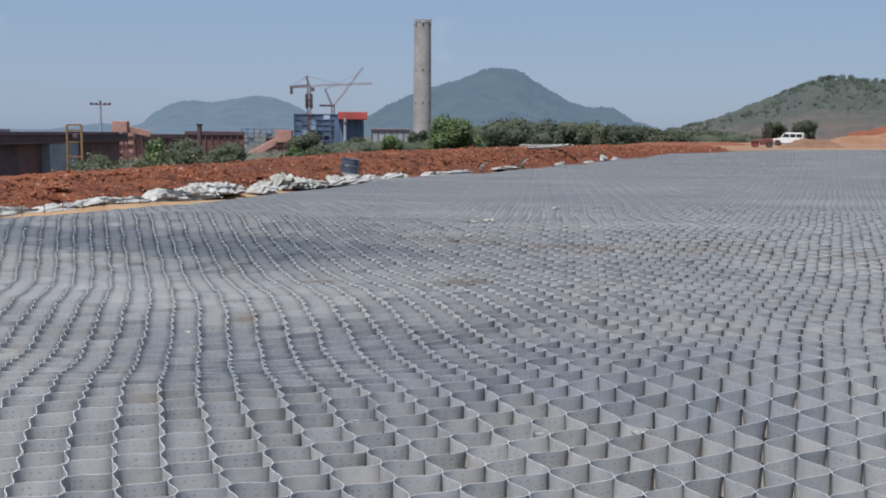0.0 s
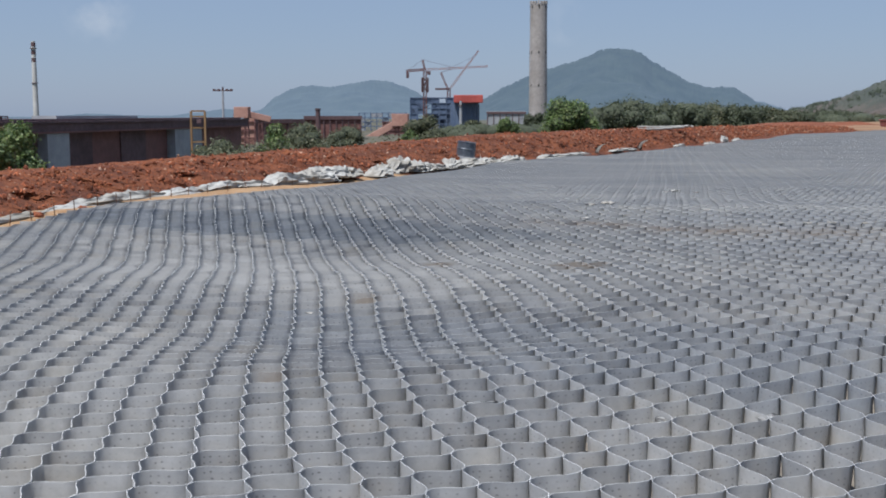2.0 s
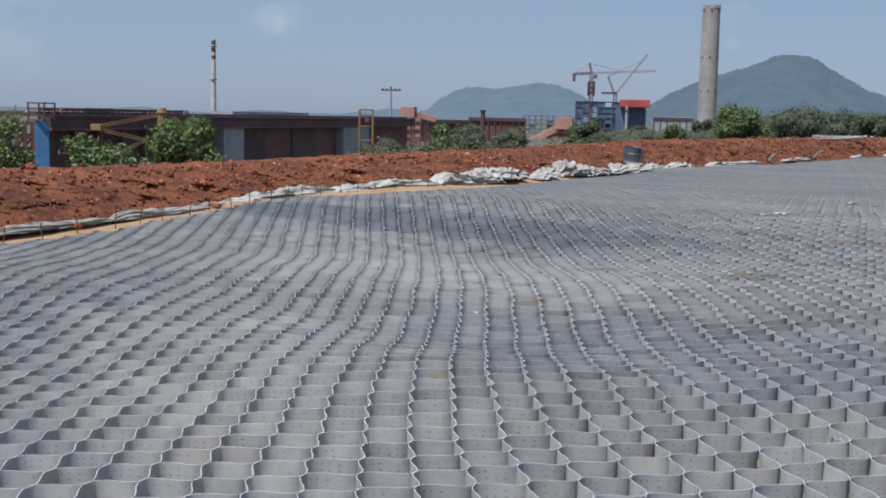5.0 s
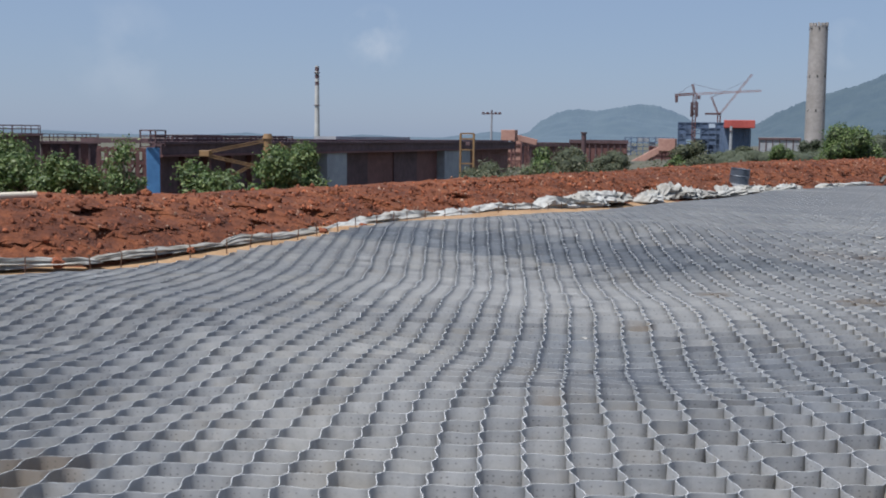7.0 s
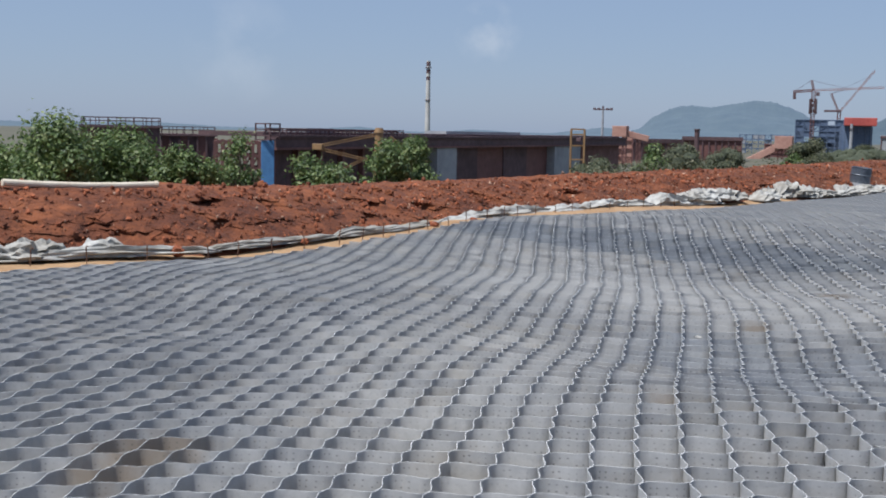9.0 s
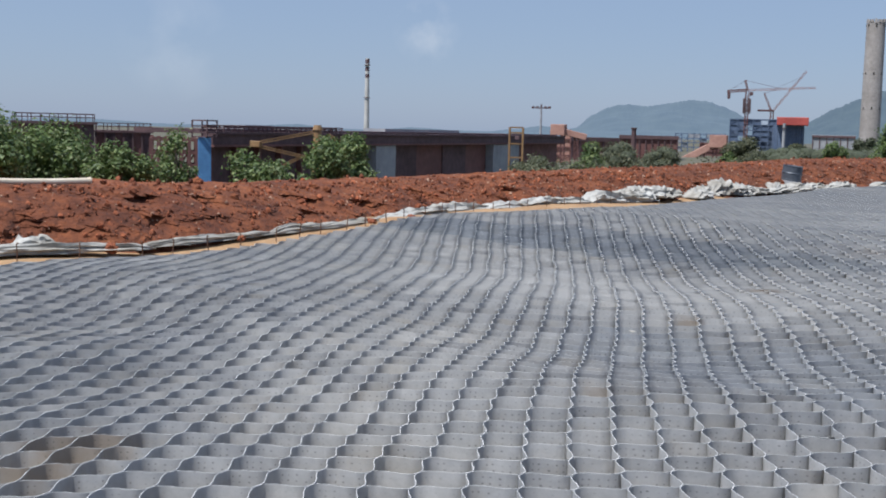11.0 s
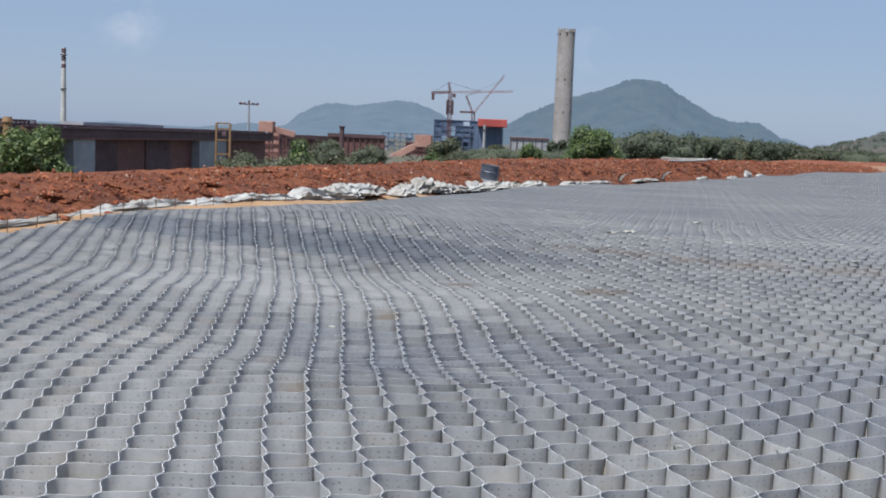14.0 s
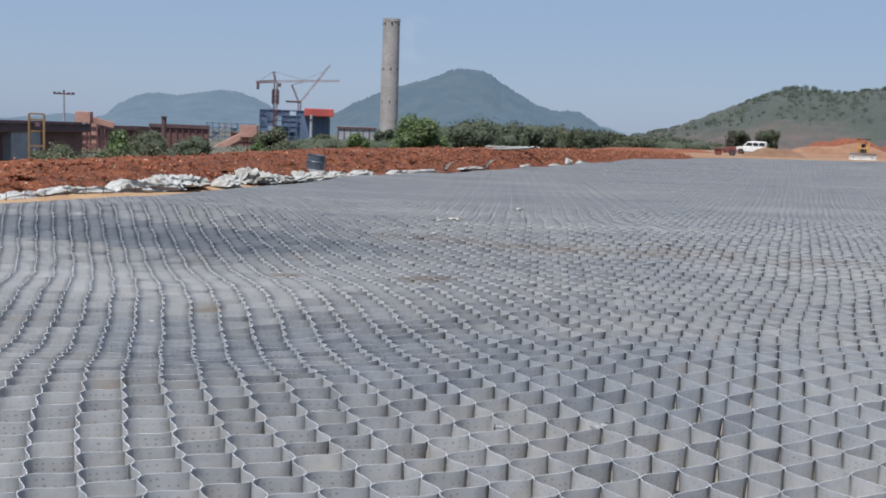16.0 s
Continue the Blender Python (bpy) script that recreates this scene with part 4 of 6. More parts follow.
def build_woods():
    """The low wood that runs on behind the single trees, and scrub over the near hillside."""
    rng = random.Random(77)
    lobes = []
    for i in range(240):
        a = 6.0 - 22.0 * i / 240 + rng.uniform(-0.2, 0.2)
        d = rng.uniform(255, 300)
        top = float(np.interp(-a, (-6, -1, 1, 2.5, 4, 5, 6.3, 8, 10.2, 11.2, 12.5, 13.5, 16), (-0.45, -0.4, 0.25, 0.6, 0.7, 0.45, 0.62, 0.48, 0.36, 0.05, 0.12, 0.2, -0.05))) + rng.uniform(-0.28, 0.06)
        z1 = EYE + d * math.tan(radians(top))
        r = rng.uniform(1.6, 3.0)
        p = pol(a, d, z1 - r)
        lobes.append((tuple(p), (r * 1.3, r * 1.3, r)))
        lobes.append((tuple(pol(a, d, z1 - 2.4 * r)), (r * 1.6, r * 1.6, r * 1.4)))
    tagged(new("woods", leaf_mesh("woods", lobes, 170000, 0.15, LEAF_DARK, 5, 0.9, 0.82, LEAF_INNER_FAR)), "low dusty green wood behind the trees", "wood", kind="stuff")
    lobes = []
    for i in range(700):
        a = rng.uniform(-26, -11)
        t = 1 - 0.4 * rng.random() ** 3.5
        e = crest_of(SCRUB_HILL, a)
        d = 620 - 260 * (1 - t)
        z = -8 + (EYE + 620 * math.tan(radians(e)) + 8) * t ** 1.25
        r = rng.uniform(0.5, 1.3) * (1.3 if t > 0.8 else 1)
        lobes.append((tuple(pol(a, d, z + r * 0.3)), (r, r, r * 0.9)))
    tagged(new("scrub", leaf_mesh("scrub", lobes, 50000, 0.22, LEAF_FAR, 6, 0.9, 0)), "dark scrub bushes over the hillside", "scrub", kind="stuff")


build_woods()


def build_dry_scrub():
    """Dry growth on the low ground just beyond the bank."""
    rng = random.Random(78)
    lobes = []
    for i in range(150):
        a = rng.uniform(1, 18.4)
        d = rng.uniform(60, 110)
        z1 = EYE + d * math.tan(radians(rng.uniform(-1.9, -0.85 if a < 13 else -1.15)))
        r = rng.uniform(0.4, 0.9)
        lobes.append((tuple(pol(a, d, z1 - r)), (r * 1.3, r * 1.3, r)))
        lobes.append((tuple(pol(a, d, z1 - 3 * r)), (r * 1.4, r * 1.4, r * 2)))
    tagged(new("dry_scrub", leaf_mesh("dry_scrub", lobes, 30000, 0.09, LEAF_DRY, 15, 0.6, 0)), "dry yellow-green scrub on the low ground", "scrub", kind="stuff")


build_dry_scrub()


# ---------------------------------------------------------------- the works beyond the bank
def at(turn, up, dist):
    """A place on the heading, at the elevation and distance."""
    return pol(turn, dist, EYE + dist * math.tan(radians(up)))


def wall_m(a0, a1, dist0, dist1=None):
    """A frame along a wall from one heading to another: x along the wall, y away, z up from the ground below."""
    p, q = pol(a0, dist0), pol(a1, dist1 or dist0)
    d = q - p
    return Matrix.Translation((p.x, p.y, 0)) @ Matrix.Rotation(math.atan2(d.y, d.x), 4, "Z"), d.length


LOW = -7.2


def railing(th, m, x0, x1, z0, h, gap, material, bar=0.07):
    """A railing as a part: posts with two rails."""
    bm = bmesh.new()
    n = max(1, int((x1 - x0) / gap))
    for i in range(n + 1):
        x = x0 + (x1 - x0) * i / n
        add_bar(bm, m @ Vector((x, 0, z0)), m @ Vector((x, 0, z0 + h)), bar)
    for f in (0.55, 1.0):
        add_bar(bm, m @ Vector((x0, 0, z0 + h * f)), m @ Vector((x1, 0, z0 + h * f)), bar)
    part("railing", bm, material, th)


def chimney(name, turn, up, dist, r0, r1, material, label, bands=0, ring=None):
    z1 = dist * math.tan(radians(up)) + EYE
    th = empty(name, Matrix.Translation(pol(turn, dist, LOW)), label, "chimney")
    h = z1 - LOW
    bm = bmesh.new()
    seg, rows = 40, 30
    rings = []
    for i in range(rows + 1):
        t = i / rows
        r = r0 + (r1 - r0) * t
        rings.append([bm.verts.new((math.cos(2 * math.pi * k / seg) * r, math.sin(2 * math.pi * k / seg) * r, h * t)) for k in range(seg)])
    inner = [bm.verts.new((v.co.x * 0.85, v.co.y * 0.85, h)) for v in rings[-1]]
    deep = [bm.verts.new((v.co.x, v.co.y, h - r1 * 3)) for v in inner]
    for a, b in list(zip(rings, rings[1:])) + [(rings[-1], inner), (inner, deep)]:
        for k in range(seg):
            bm.faces.new((a[k], a[(k + 1) % seg], b[(k + 1) % seg], b[k]))
    part("shaft", bm, material, th)
    return th, h


th, h = chimney("concrete_chimney", 1.06, 5.45, 650, 5.3, 4.75, CONCRETE, "tall unfinished round chimney of raw concrete")
for k in range(30):       # pour joints
    bm = bmesh.new()
    z = h * (k + 0.5) / 30
    r = 5.3 + (4.75 - 5.3) * (k + 0.5) / 30 + 0.03
    bmesh.ops.create_cone(bm, cap_ends=False, segments=40, radius1=r, radius2=r, depth=0.16, matrix=Matrix.Translation((0, 0, z)))
    part("pour_joint", bm, CONCRETE, th)
for z, rr in ((h - 1.5, 5.15), (h * 0.62, 5.2), (h * 0.36, 5.3)):
    for k in range(7):
        a = 2 * math.pi * k / 7 + 0.3
        part("wall_opening", box((0.7, 0.7, 1.3), Matrix.Translation((math.cos(a) * (rr - 0.42), math.sin(a) * (rr - 0.42), z))), BLACK, th)
bm = bmesh.new()
for k in range(16):
    a = 2 * math.pi * k / 16
    add_box(bm, (0.9, 1.2, 1.6 if k % 3 else 2.2), Matrix.Translation((math.cos(a) * 4.5, math.sin(a) * 4.5, h + 0.7)) @ Matrix.Rotation(a, 4, "Z"))
part("formwork_ring", bm, CONCRETE, th, "uneven formwork ring at the top")

th, h = chimney("slender_chimney", 25.6, 3.5, 600, 1.5, 1.0, PALE_SHAFT, "slender pale chimney with dark bands near its top")
for z in (h - 1.6, h - 5.5, h - 9.2):
    bm = bmesh.new()
    bmesh.ops.create_cone(bm, cap_ends=True, segments=24, radius1=1.12, radius2=1.1, depth=2.0, matrix=Matrix.Translation((0, 0, z)))
    part("painted_band", bm, STEEL_DARK, th, "dark painted band")
for z in (h - 3.5, h * 0.55):
    bm = bmesh.new()
    bmesh.ops.create_cone(bm, cap_ends=True, segments=24, radius1=1.7, radius2=1.7, depth=0.3, matrix=Matrix.Translation((0, 0, z)))
    part("platform", bm, STEEL_DARK, th)


def build_tower_crane():
    D = 700
    th = empty("tower_crane", Matrix.Translation(pol(6.75, D, LOW)), "red and white tower crane with a level jib", "crane")
    inv = Matrix.Translation(pol(6.75, D, LOW)).inverted()
    P = lambda a, e: inv @ at(a, e, D)
    part("mast", lattice_mast(bmesh.new(), P(6.75, -1.4), P(6.75, 2.25), 1.9, 18, 0.3), STEEL_RED, th)
    part("climbing_frame", lattice_mast(bmesh.new(), P(6.75, 1.15), P(6.75, 1.85), 3.4, 3, 0.75), STEEL_DARK, th)
    part("jib", lattice_mast(bmesh.new(), P(6.7, 2.27), P(3.6, 2.42), 1.0, 26, 0.19), CRANE_RED, th)
    part("counter_jib", lattice_mast(bmesh.new(), P(6.8, 2.27), P(7.7, 2.2), 1.2, 6, 0.4), STEEL_RED, th)
    part("counterweight", box((1.6, 1.6, 4.2), Matrix.Translation(P(7.62, 2.02)), 0.1), STEEL_DARK, th)
    part("tower_head", lattice_mast(bmesh.new(), P(6.75, 2.25), P(6.87, 2.75), 1.0, 4, 0.35), STEEL_RED, th)
    part("cab", box((1.8, 1.8, 2.2), Matrix.Translation(P(6.55, 2.1)), 0.15), STEEL_DARK, th)
    bm = bmesh.new()
    add_bar(bm, P(6.87, 2.75), P(5.2, 2.36), 0.16)
    add_bar(bm, P(6.87, 2.75), P(7.6, 2.24), 0.16)
    part("stay", bm, STEEL_DARK, th)
    D2 = 720
    th = empty("luffing_crane", Matrix.Translation(pol(5.55, D2, LOW)), "red luffing crane with its boom raised", "crane")
    inv2 = Matrix.Translation(pol(5.55, D2, LOW)).inverted()
    P = lambda a, e: inv2 @ at(a, e, D2)
    part("mast", lattice_mast(bmesh.new(), P(5.55, -1.4), P(5.55, 1.3), 1.9, 12, 0.32), STEEL_RED, th)
    part("boom", lattice_mast(bmesh.new(), P(5.5, 1.3), P(4.06, 3.2), 1.0, 24, 0.2), CRANE_RED, th)
    part("frame_leg", lattice_mast(bmesh.new(), P(5.6, 1.3), P(5.95, 2.12), 0.9, 6, 0.3), STEEL_RED, th)
    part("machine_deck", box((9.5, 2.5, 1.2), Matrix.Translation(P(5.85, 1.3)), 0.1), STEEL_DARK, th)
    bm = bmesh.new()
    add_bar(bm, P(5.95, 2.12), P(5.35, 2.3), 0.2)
    add_bar(bm, P(5.95, 2.12), P(4.3, 2.9), 0.12)
    part("stay", bm, STEEL_DARK, th)


build_tower_crane()


def frame_building(name, a0, a1, dist, z1, depth, storeys, bays, material, label, fill=0.0, fill_mat=None, seed=1):
    """An open steel-frame block: columns, beams, some bracing, some filled bays."""
    rng = random.Random(seed)
    m, L = wall_m(a0, a1, dist)
    th = empty(name, m, label, "building")
    H = z1 - LOW
    bm_b = bmesh.new()
    w = max(0.3, L / bays * 0.12)
    for yy in (0, depth):
        for i in range(bays + 1):
            x = L * i / bays
            bm_c = add_bar(bmesh.new(), (x, yy, LOW), (x, yy, z1 + rng.uniform(-0.4, 0.6)), w)
            part("column", bm_c, material, th)
        for s in range(1, storeys + 1):
            z = LOW + H * s / storeys
            add_bar(bm_b, (0, yy, z), (L, yy, z), w * 0.9)
            for i in range(bays):
                if rng.random() < 0.35:
                    add_bar(bm_b, (L * i / bays, yy, z - H / storeys), (L * (i + 1) / bays, yy, z), w * 0.5)
    for s in range(1, storeys + 1):
        z = LOW + H * s / storeys
        for i in range(bays + 1):
            add_bar(bm_b, (L * i / bays, 0, z), (L * i / bays, depth, z), w * 0.7)
    part("beam_frame", bm_b, material, th)
    for s in range(storeys):
        for i in range(bays):
            if rng.random() < fill:
                z = LOW + H * (s + 0.5) / storeys
                part("panel", box((L / bays * 0.9, 0.2, H / storeys * 0.86), Matrix.Translation((L * (i + 0.5) / bays, rng.choice((0.3, depth * 0.5)), z))), fill_mat or material, th)
    return th


Z = lambda up, dist: EYE + dist * math.tan(radians(up))
frame_building("boiler_house", 7.5, 4.95, 700, Z(0.86, 700), 22, 6, 7, BLUE_STEEL, "half-built blue-grey steel boiler house", 0.8, BLUE_STEEL, 3)
th = empty("silo", Matrix.Translation(pol(4.75, 690, LOW)), "dark blue-grey round silo under a red roof", "silo")
bm = bmesh.new()
add_cone(bm, 8.6, 8.6, Z(0.6, 690) - LOW, Matrix(), 28)
part("drum", bm, BLUE_STEEL, th)
for k in range(14):
    a = 2 * math.pi * k / 14
    bm = bmesh.new()
    add_bar(bm, (math.cos(a) * 8.7, math.sin(a) * 8.7, 0), (math.cos(a) * 8.7, math.sin(a) * 8.7, Z(0.55, 690) - LOW), 0.5)
    part("stiffener", bm, BLUE_STEEL, th)
m, L = wall_m(5.3, 3.83, 680)
part("roof_housing", box((L, 12, 4.6), th.matrix_basis.inverted() @ m @ Matrix.Translation((L / 2, 2, Z(0.8, 680))), 0.3), RED_PAINT, th, "red sheet-clad housing")
th = empty("steel_stack", Matrix.Translation(pol(4.95, 670, LOW)), "pale grey steel stack beside the silo", "stack")
bm = bmesh.new()
add_cone(bm, 0.9, 0.8, Z(0.7, 670) - LOW, Matrix(), 16)
part("shaft", bm, PALE_PANEL, th)
bm = bmesh.new()
add_cone(bm, 1.3, 1.3, 0.4, Matrix.Translation((0, 0, Z(0.7, 670) - LOW - 3)), 16)
part("platform", bm, STEEL_DARK, th)
frame_building("pipe_rack", 10.1, 7.7, 640, Z(0.1, 640), 12, 4, 8, BLUE_STEEL, "green-grey steel pipe rack before the hills", 0.2, PALE_PANEL, 5)
frame_building("crusher_house", 8.9, 7.7, 520, Z(-0.35, 520), 10, 3, 4, STEEL_RED, "red steel crusher house", 0.7, STEEL_RED, 6)


def gallery(name, a0, e0, a1, e1, dist, w, material, label, legs=3):
    """A sloping conveyor gallery on trestles."""
    th = empty(name, Matrix.Translation(pol(a0, dist, LOW)), label, "conveyor")
    inv = th.matrix_basis.inverted()
    a, b = inv @ at(a0, e0, dist), inv @ at(a1, e1, dist)
    d = b - a
    m = Matrix.Translation(a) @ Matrix.Rotation(math.atan2(d.y, d.x), 4, "Z") @ Matrix.Rotation(-math.atan2(d.z, math.hypot(d.x, d.y)), 4, "Y")
    part("casing", box((d.length, w, w), m @ Matrix.Translation((d.length / 2, 0, 0)), w * 0.08), material, th)
    part("head_house", box((w * 2.4, w * 1.7, w * 1.8), Matrix.Translation(b + Vector((0, 0, w * 0.1))), w * 0.06), material, th)
    for i in range(legs):
        p = a.lerp(b, (i + 0.7) / legs)
        part("trestle", lattice_mast(bmesh.new(), (p.x, p.y, 0), (p.x, p.y, p.z), w * 0.6, 4), STEEL_RED, th)
    return th


gallery("conveyor_gallery", 9.75, -1.25, 8.0, -0.28, 480, 2.9, ORANGE, "salmon-clad sloping conveyor gallery")
gallery("conveyor_gallery", 14.5, -0.2, 15.9, 0.12, 320, 1.7, ORANGE, "salmon-clad transfer conveyor on steel legs", 2)
frame_building("transfer_tower", 16.3, 15.3, 330, Z(0.1, 330), 8, 4, 2, STEEL_RED, "rust-red conveyor transfer tower", 0.6, ORANGE, 8)


def shed(name, a0, a1, dist0, dist1, z1, label, bays, material, roof=None):
    m, L = wall_m(a0, a1, dist0, dist1)
    th = empty(name, m, label, "shed")
    for i in range(bays):
        part("wall_panel", box((L / bays - 0.25, 0.4, z1 - LOW - 1.0), Matrix.Translation((L * (i + 0.5) / bays, 0.4, (z1 - 1.0 + LOW) / 2))), material, th)
    for i in range(bays + 1):
        part("column", box((0.45, 0.7, z1 - LOW), Matrix.Translation((L * i / bays, 0.1, (z1 + LOW) / 2))), STEEL_DARK, th)
    part("fascia", box((L + 1, 1.0, 1.0), Matrix.Translation((L / 2, 0.1, z1 - 0.5))), STEEL_DARK, th)
    part("roof", box((L + 1, 16, 0.35), Matrix.Translation((L / 2, 8.2, z1 + 0.15))), roof or STEEL_DARK, th)
    return th


shed("long_shed", 12.8, 10.0, 420, 420, Z(-0.08, 420), "long low rust-red shed", 9, STEEL_RED)
shed("long_shed", 15.6, 12.9, 380, 390, Z(-0.25, 380), "low rust-red shed beyond the bank", 7, STEEL_RED)
th = empty("steel_stack", Matrix.Translation(pol(12.15, 415, LOW)), "short dark steel stack on the long shed", "stack")
bm = bmesh.new()
add_cone(bm, 0.9, 0.85, Z(0.27, 415) - LOW, Matrix(), 14)
part("shaft", bm, STEEL_DARK, th)
bm = bmesh.new()
add_cone(bm, 1.1, 1.1, 0.5, Matrix.Translation((0, 0, Z(0.27, 415) - LOW)), 14)
part("cap", bm, STEEL_DARK, th)
shed("far_shed", 3.6, 1.7, 600, 600, Z(0.15, 600), "far grey flat-roofed shed", 6, PALE_PANEL, PALE_PANEL)


def build_stock_hall():
    """The long dark hall with two pale piers, its railed roof edge and blue corner post."""
    m, L = wall_m(33.6, 15.8, 100, 200)
    th = empty("stock_hall", m, "long rust-brown steel hall with pale piers and a railed roof", "industrial hall")
    z1 = 0.86
    X = lambda a: cross_x(m, L, a)
    part("fascia", box((L, 1.2, 0.95), Matrix.Translation((L / 2, 0, z1 - 0.48))), STEEL_DARK, th)
    part("gutter_beam", box((L, 1.5, 0.22), Matrix.Translation((L / 2, -0.1, z1 + 0.05))), STEEL_DARK, th)
    part("lower_beam", box((L, 1.35, 0.2), Matrix.Translation((L / 2, -0.05, z1 - 1.06))), STEEL_RED, th)
    part("roof", box((L, 7, 0.4), Matrix.Translation((L / 2, 4.2, z1 + 0.2))), STEEL_DARK, th)
    for a0, a1 in ((25.35, 24.35), (19.35, 18.05)):
        x0, x1 = X(a0), X(a1)
        part("pier", box((x1 - x0, 1.4, z1 - 1.17 - LOW), Matrix.Translation(((x0 + x1) / 2, 0.2, (z1 - 1.17 + LOW) / 2)), 0.04), PALE_PANEL, th, "pale grey pier")
    x0, x1 = X(24.35), X(19.35)
    for i in range(4):
        w = (x1 - x0) / 4
        part("door_leaf", box((w - 0.12, 0.3, z1 - 1.17 - LOW), Matrix.Translation((x0 + w * (i + 0.5), 0.7 + 0.15 * (i % 2), (z1 - 1.17 + LOW) / 2))), STEEL_RED if i % 2 else STEEL_DARK, th, "tall rust-brown sheet door")
    x0, x1 = 0.8, X(25.35)
    n = 8
    for i in range(n):
        w = (x1 - x0) / n
        part("wall_panel", box((w - 0.1, 0.3, z1 - 1.17 - LOW), Matrix.Translation((x0 + w * (i + 0.5), 0.8, (z1 - 1.17 + LOW) / 2))), STEEL_DARK, th)
        part("column", box((0.35, 0.6, z1 - 1.0 - LOW), Matrix.Translation((x0 + w * i, 0.35, (z1 - 1.0 + LOW) / 2))), STEEL_RED, th)
    x0, x1 = X(18.05), L
    for i in range(5):
        w = (x1 - x0) / 5
        part("wall_panel", box((w - 0.1, 0.3, z1 - 1.17 - LOW), Matrix.Translation((x0 + w * (i + 0.5), 0.8, (z1 - 1.17 + LOW) / 2))), STEEL_RED, th)
    railing(th, Matrix(), 2.6, X(27.2), z1 + 0.1, 0.5, 0.8, STEEL_DARK, 0.1)
    railing(th, Matrix.Translation((0, 2.2, 0)), 2.6, X(26.0), z1 + 0.3, 0.4, 1.3, STEEL_RED, 0.1)
    # plant on the roof
    for a0, a1, h in ((23.4, 19.8, 0.35), (30.2, 28.9, 0.4)):
        part("roof_monitor", box((X(a1) - X(a0), 3, h), Matrix.Translation(((X(a0) + X(a1)) / 2, 5, z1 + 0.4 + h / 2))), PALE_PANEL, th)
    return th


def cross_x(m, L, a):
    """How far along a wall frame the heading a crosses it."""
    p, q = m @ Vector((0, 0, 0)), m @ Vector((L, 0, 0))
    d = pol(a, 1)
    u = q - p
    det = u.x * -d.y + u.y * d.x
    return ((-p.x) * -d.y + (-p.y) * d.x) / det * L


build_stock_hall()
th = empty("blue_post", Matrix.Translation(pol(33.72, 93, LOW)), "bright blue painted steel post with a dark cage on top", "steel post")
part("post", box((1.05, 1.05, Z(-0.62, 93) - LOW), Matrix.Translation((0, 0, (Z(-0.62, 93) - LOW) / 2)) @ Matrix.Rotation(radians(33), 4, "Z"), 0.05), BLUE_PAINT, th)
zc = Z(-0.62, 93) - LOW
for sx in (-0.7, 0.7):
    for sy in (-0.7, 0.7):
        part("cage_post", add_bar(bmesh.new(), (sx, sy, zc), (sx, sy, zc + 1.35), 0.1), STEEL_DARK, th)
for z in (zc + 0.05, zc + 0.4, zc + 0.9, zc + 1.35):
    for q in (-0.7, 0.7):
        part("cage_bar", add_bar(bmesh.new(), (-0.75, q, z), (0.75, q, z), 0.1), STEEL_DARK, th)
        part("cage_bar", add_bar(bmesh.new(), (q, -0.75, z), (q, 0.75, z), 0.1), STEEL_DARK, th)
frame_building("steel_rack", 36.3, 34.1, 95, Z(-0.75, 95), 5, 7, 6, STEEL_RED, "rust-red open steel rack beside the blue post", 0.25, STEEL_DARK, 12)


def railed_block(a0, a1, dist, top, rail, label, seed):
    m, L = wall_m(a0, a1, dist)
    th = empty("process_block", m, label, "industrial block")
    z1 = Z(top, dist)
    n = 6
    for i in range(n):
        part("wall_panel", box((L / n - 0.08, 0.3, z1 - LOW), Matrix.Translation((L * (i + 0.5) / n, 0.2, (z1 + LOW) / 2))), STEEL_DARK if i % 2 else STEEL_RED, th)
        part("column", box((0.25, 0.4, z1 - LOW), Matrix.Translation((L * i / n, 0.0, (z1 + LOW) / 2))), STEEL_DARK, th)
    part("deck", box((L + 0.6, 9, 0.3), Matrix.Translation((L / 2, 4.2, z1))), STEEL_DARK, th)
    railing(th, Matrix.Translation((0, -0.2, 0)), 0, L, z1 + 0.15, rail, 0.95, STEEL_DARK, 0.1)
    railing(th, Matrix.Translation((0, 6, 0)), 0, L, z1 + 0.15, rail, 1.3, STEEL_DARK, 0.09)


railed_block(42.6, 38.9, 140, -0.05, 0.9, "dark steel process block with a railed deck", 1)
railed_block(38.85, 36.25, 150, -0.42, 0.9, "low dark steel process block with a railed deck", 2)


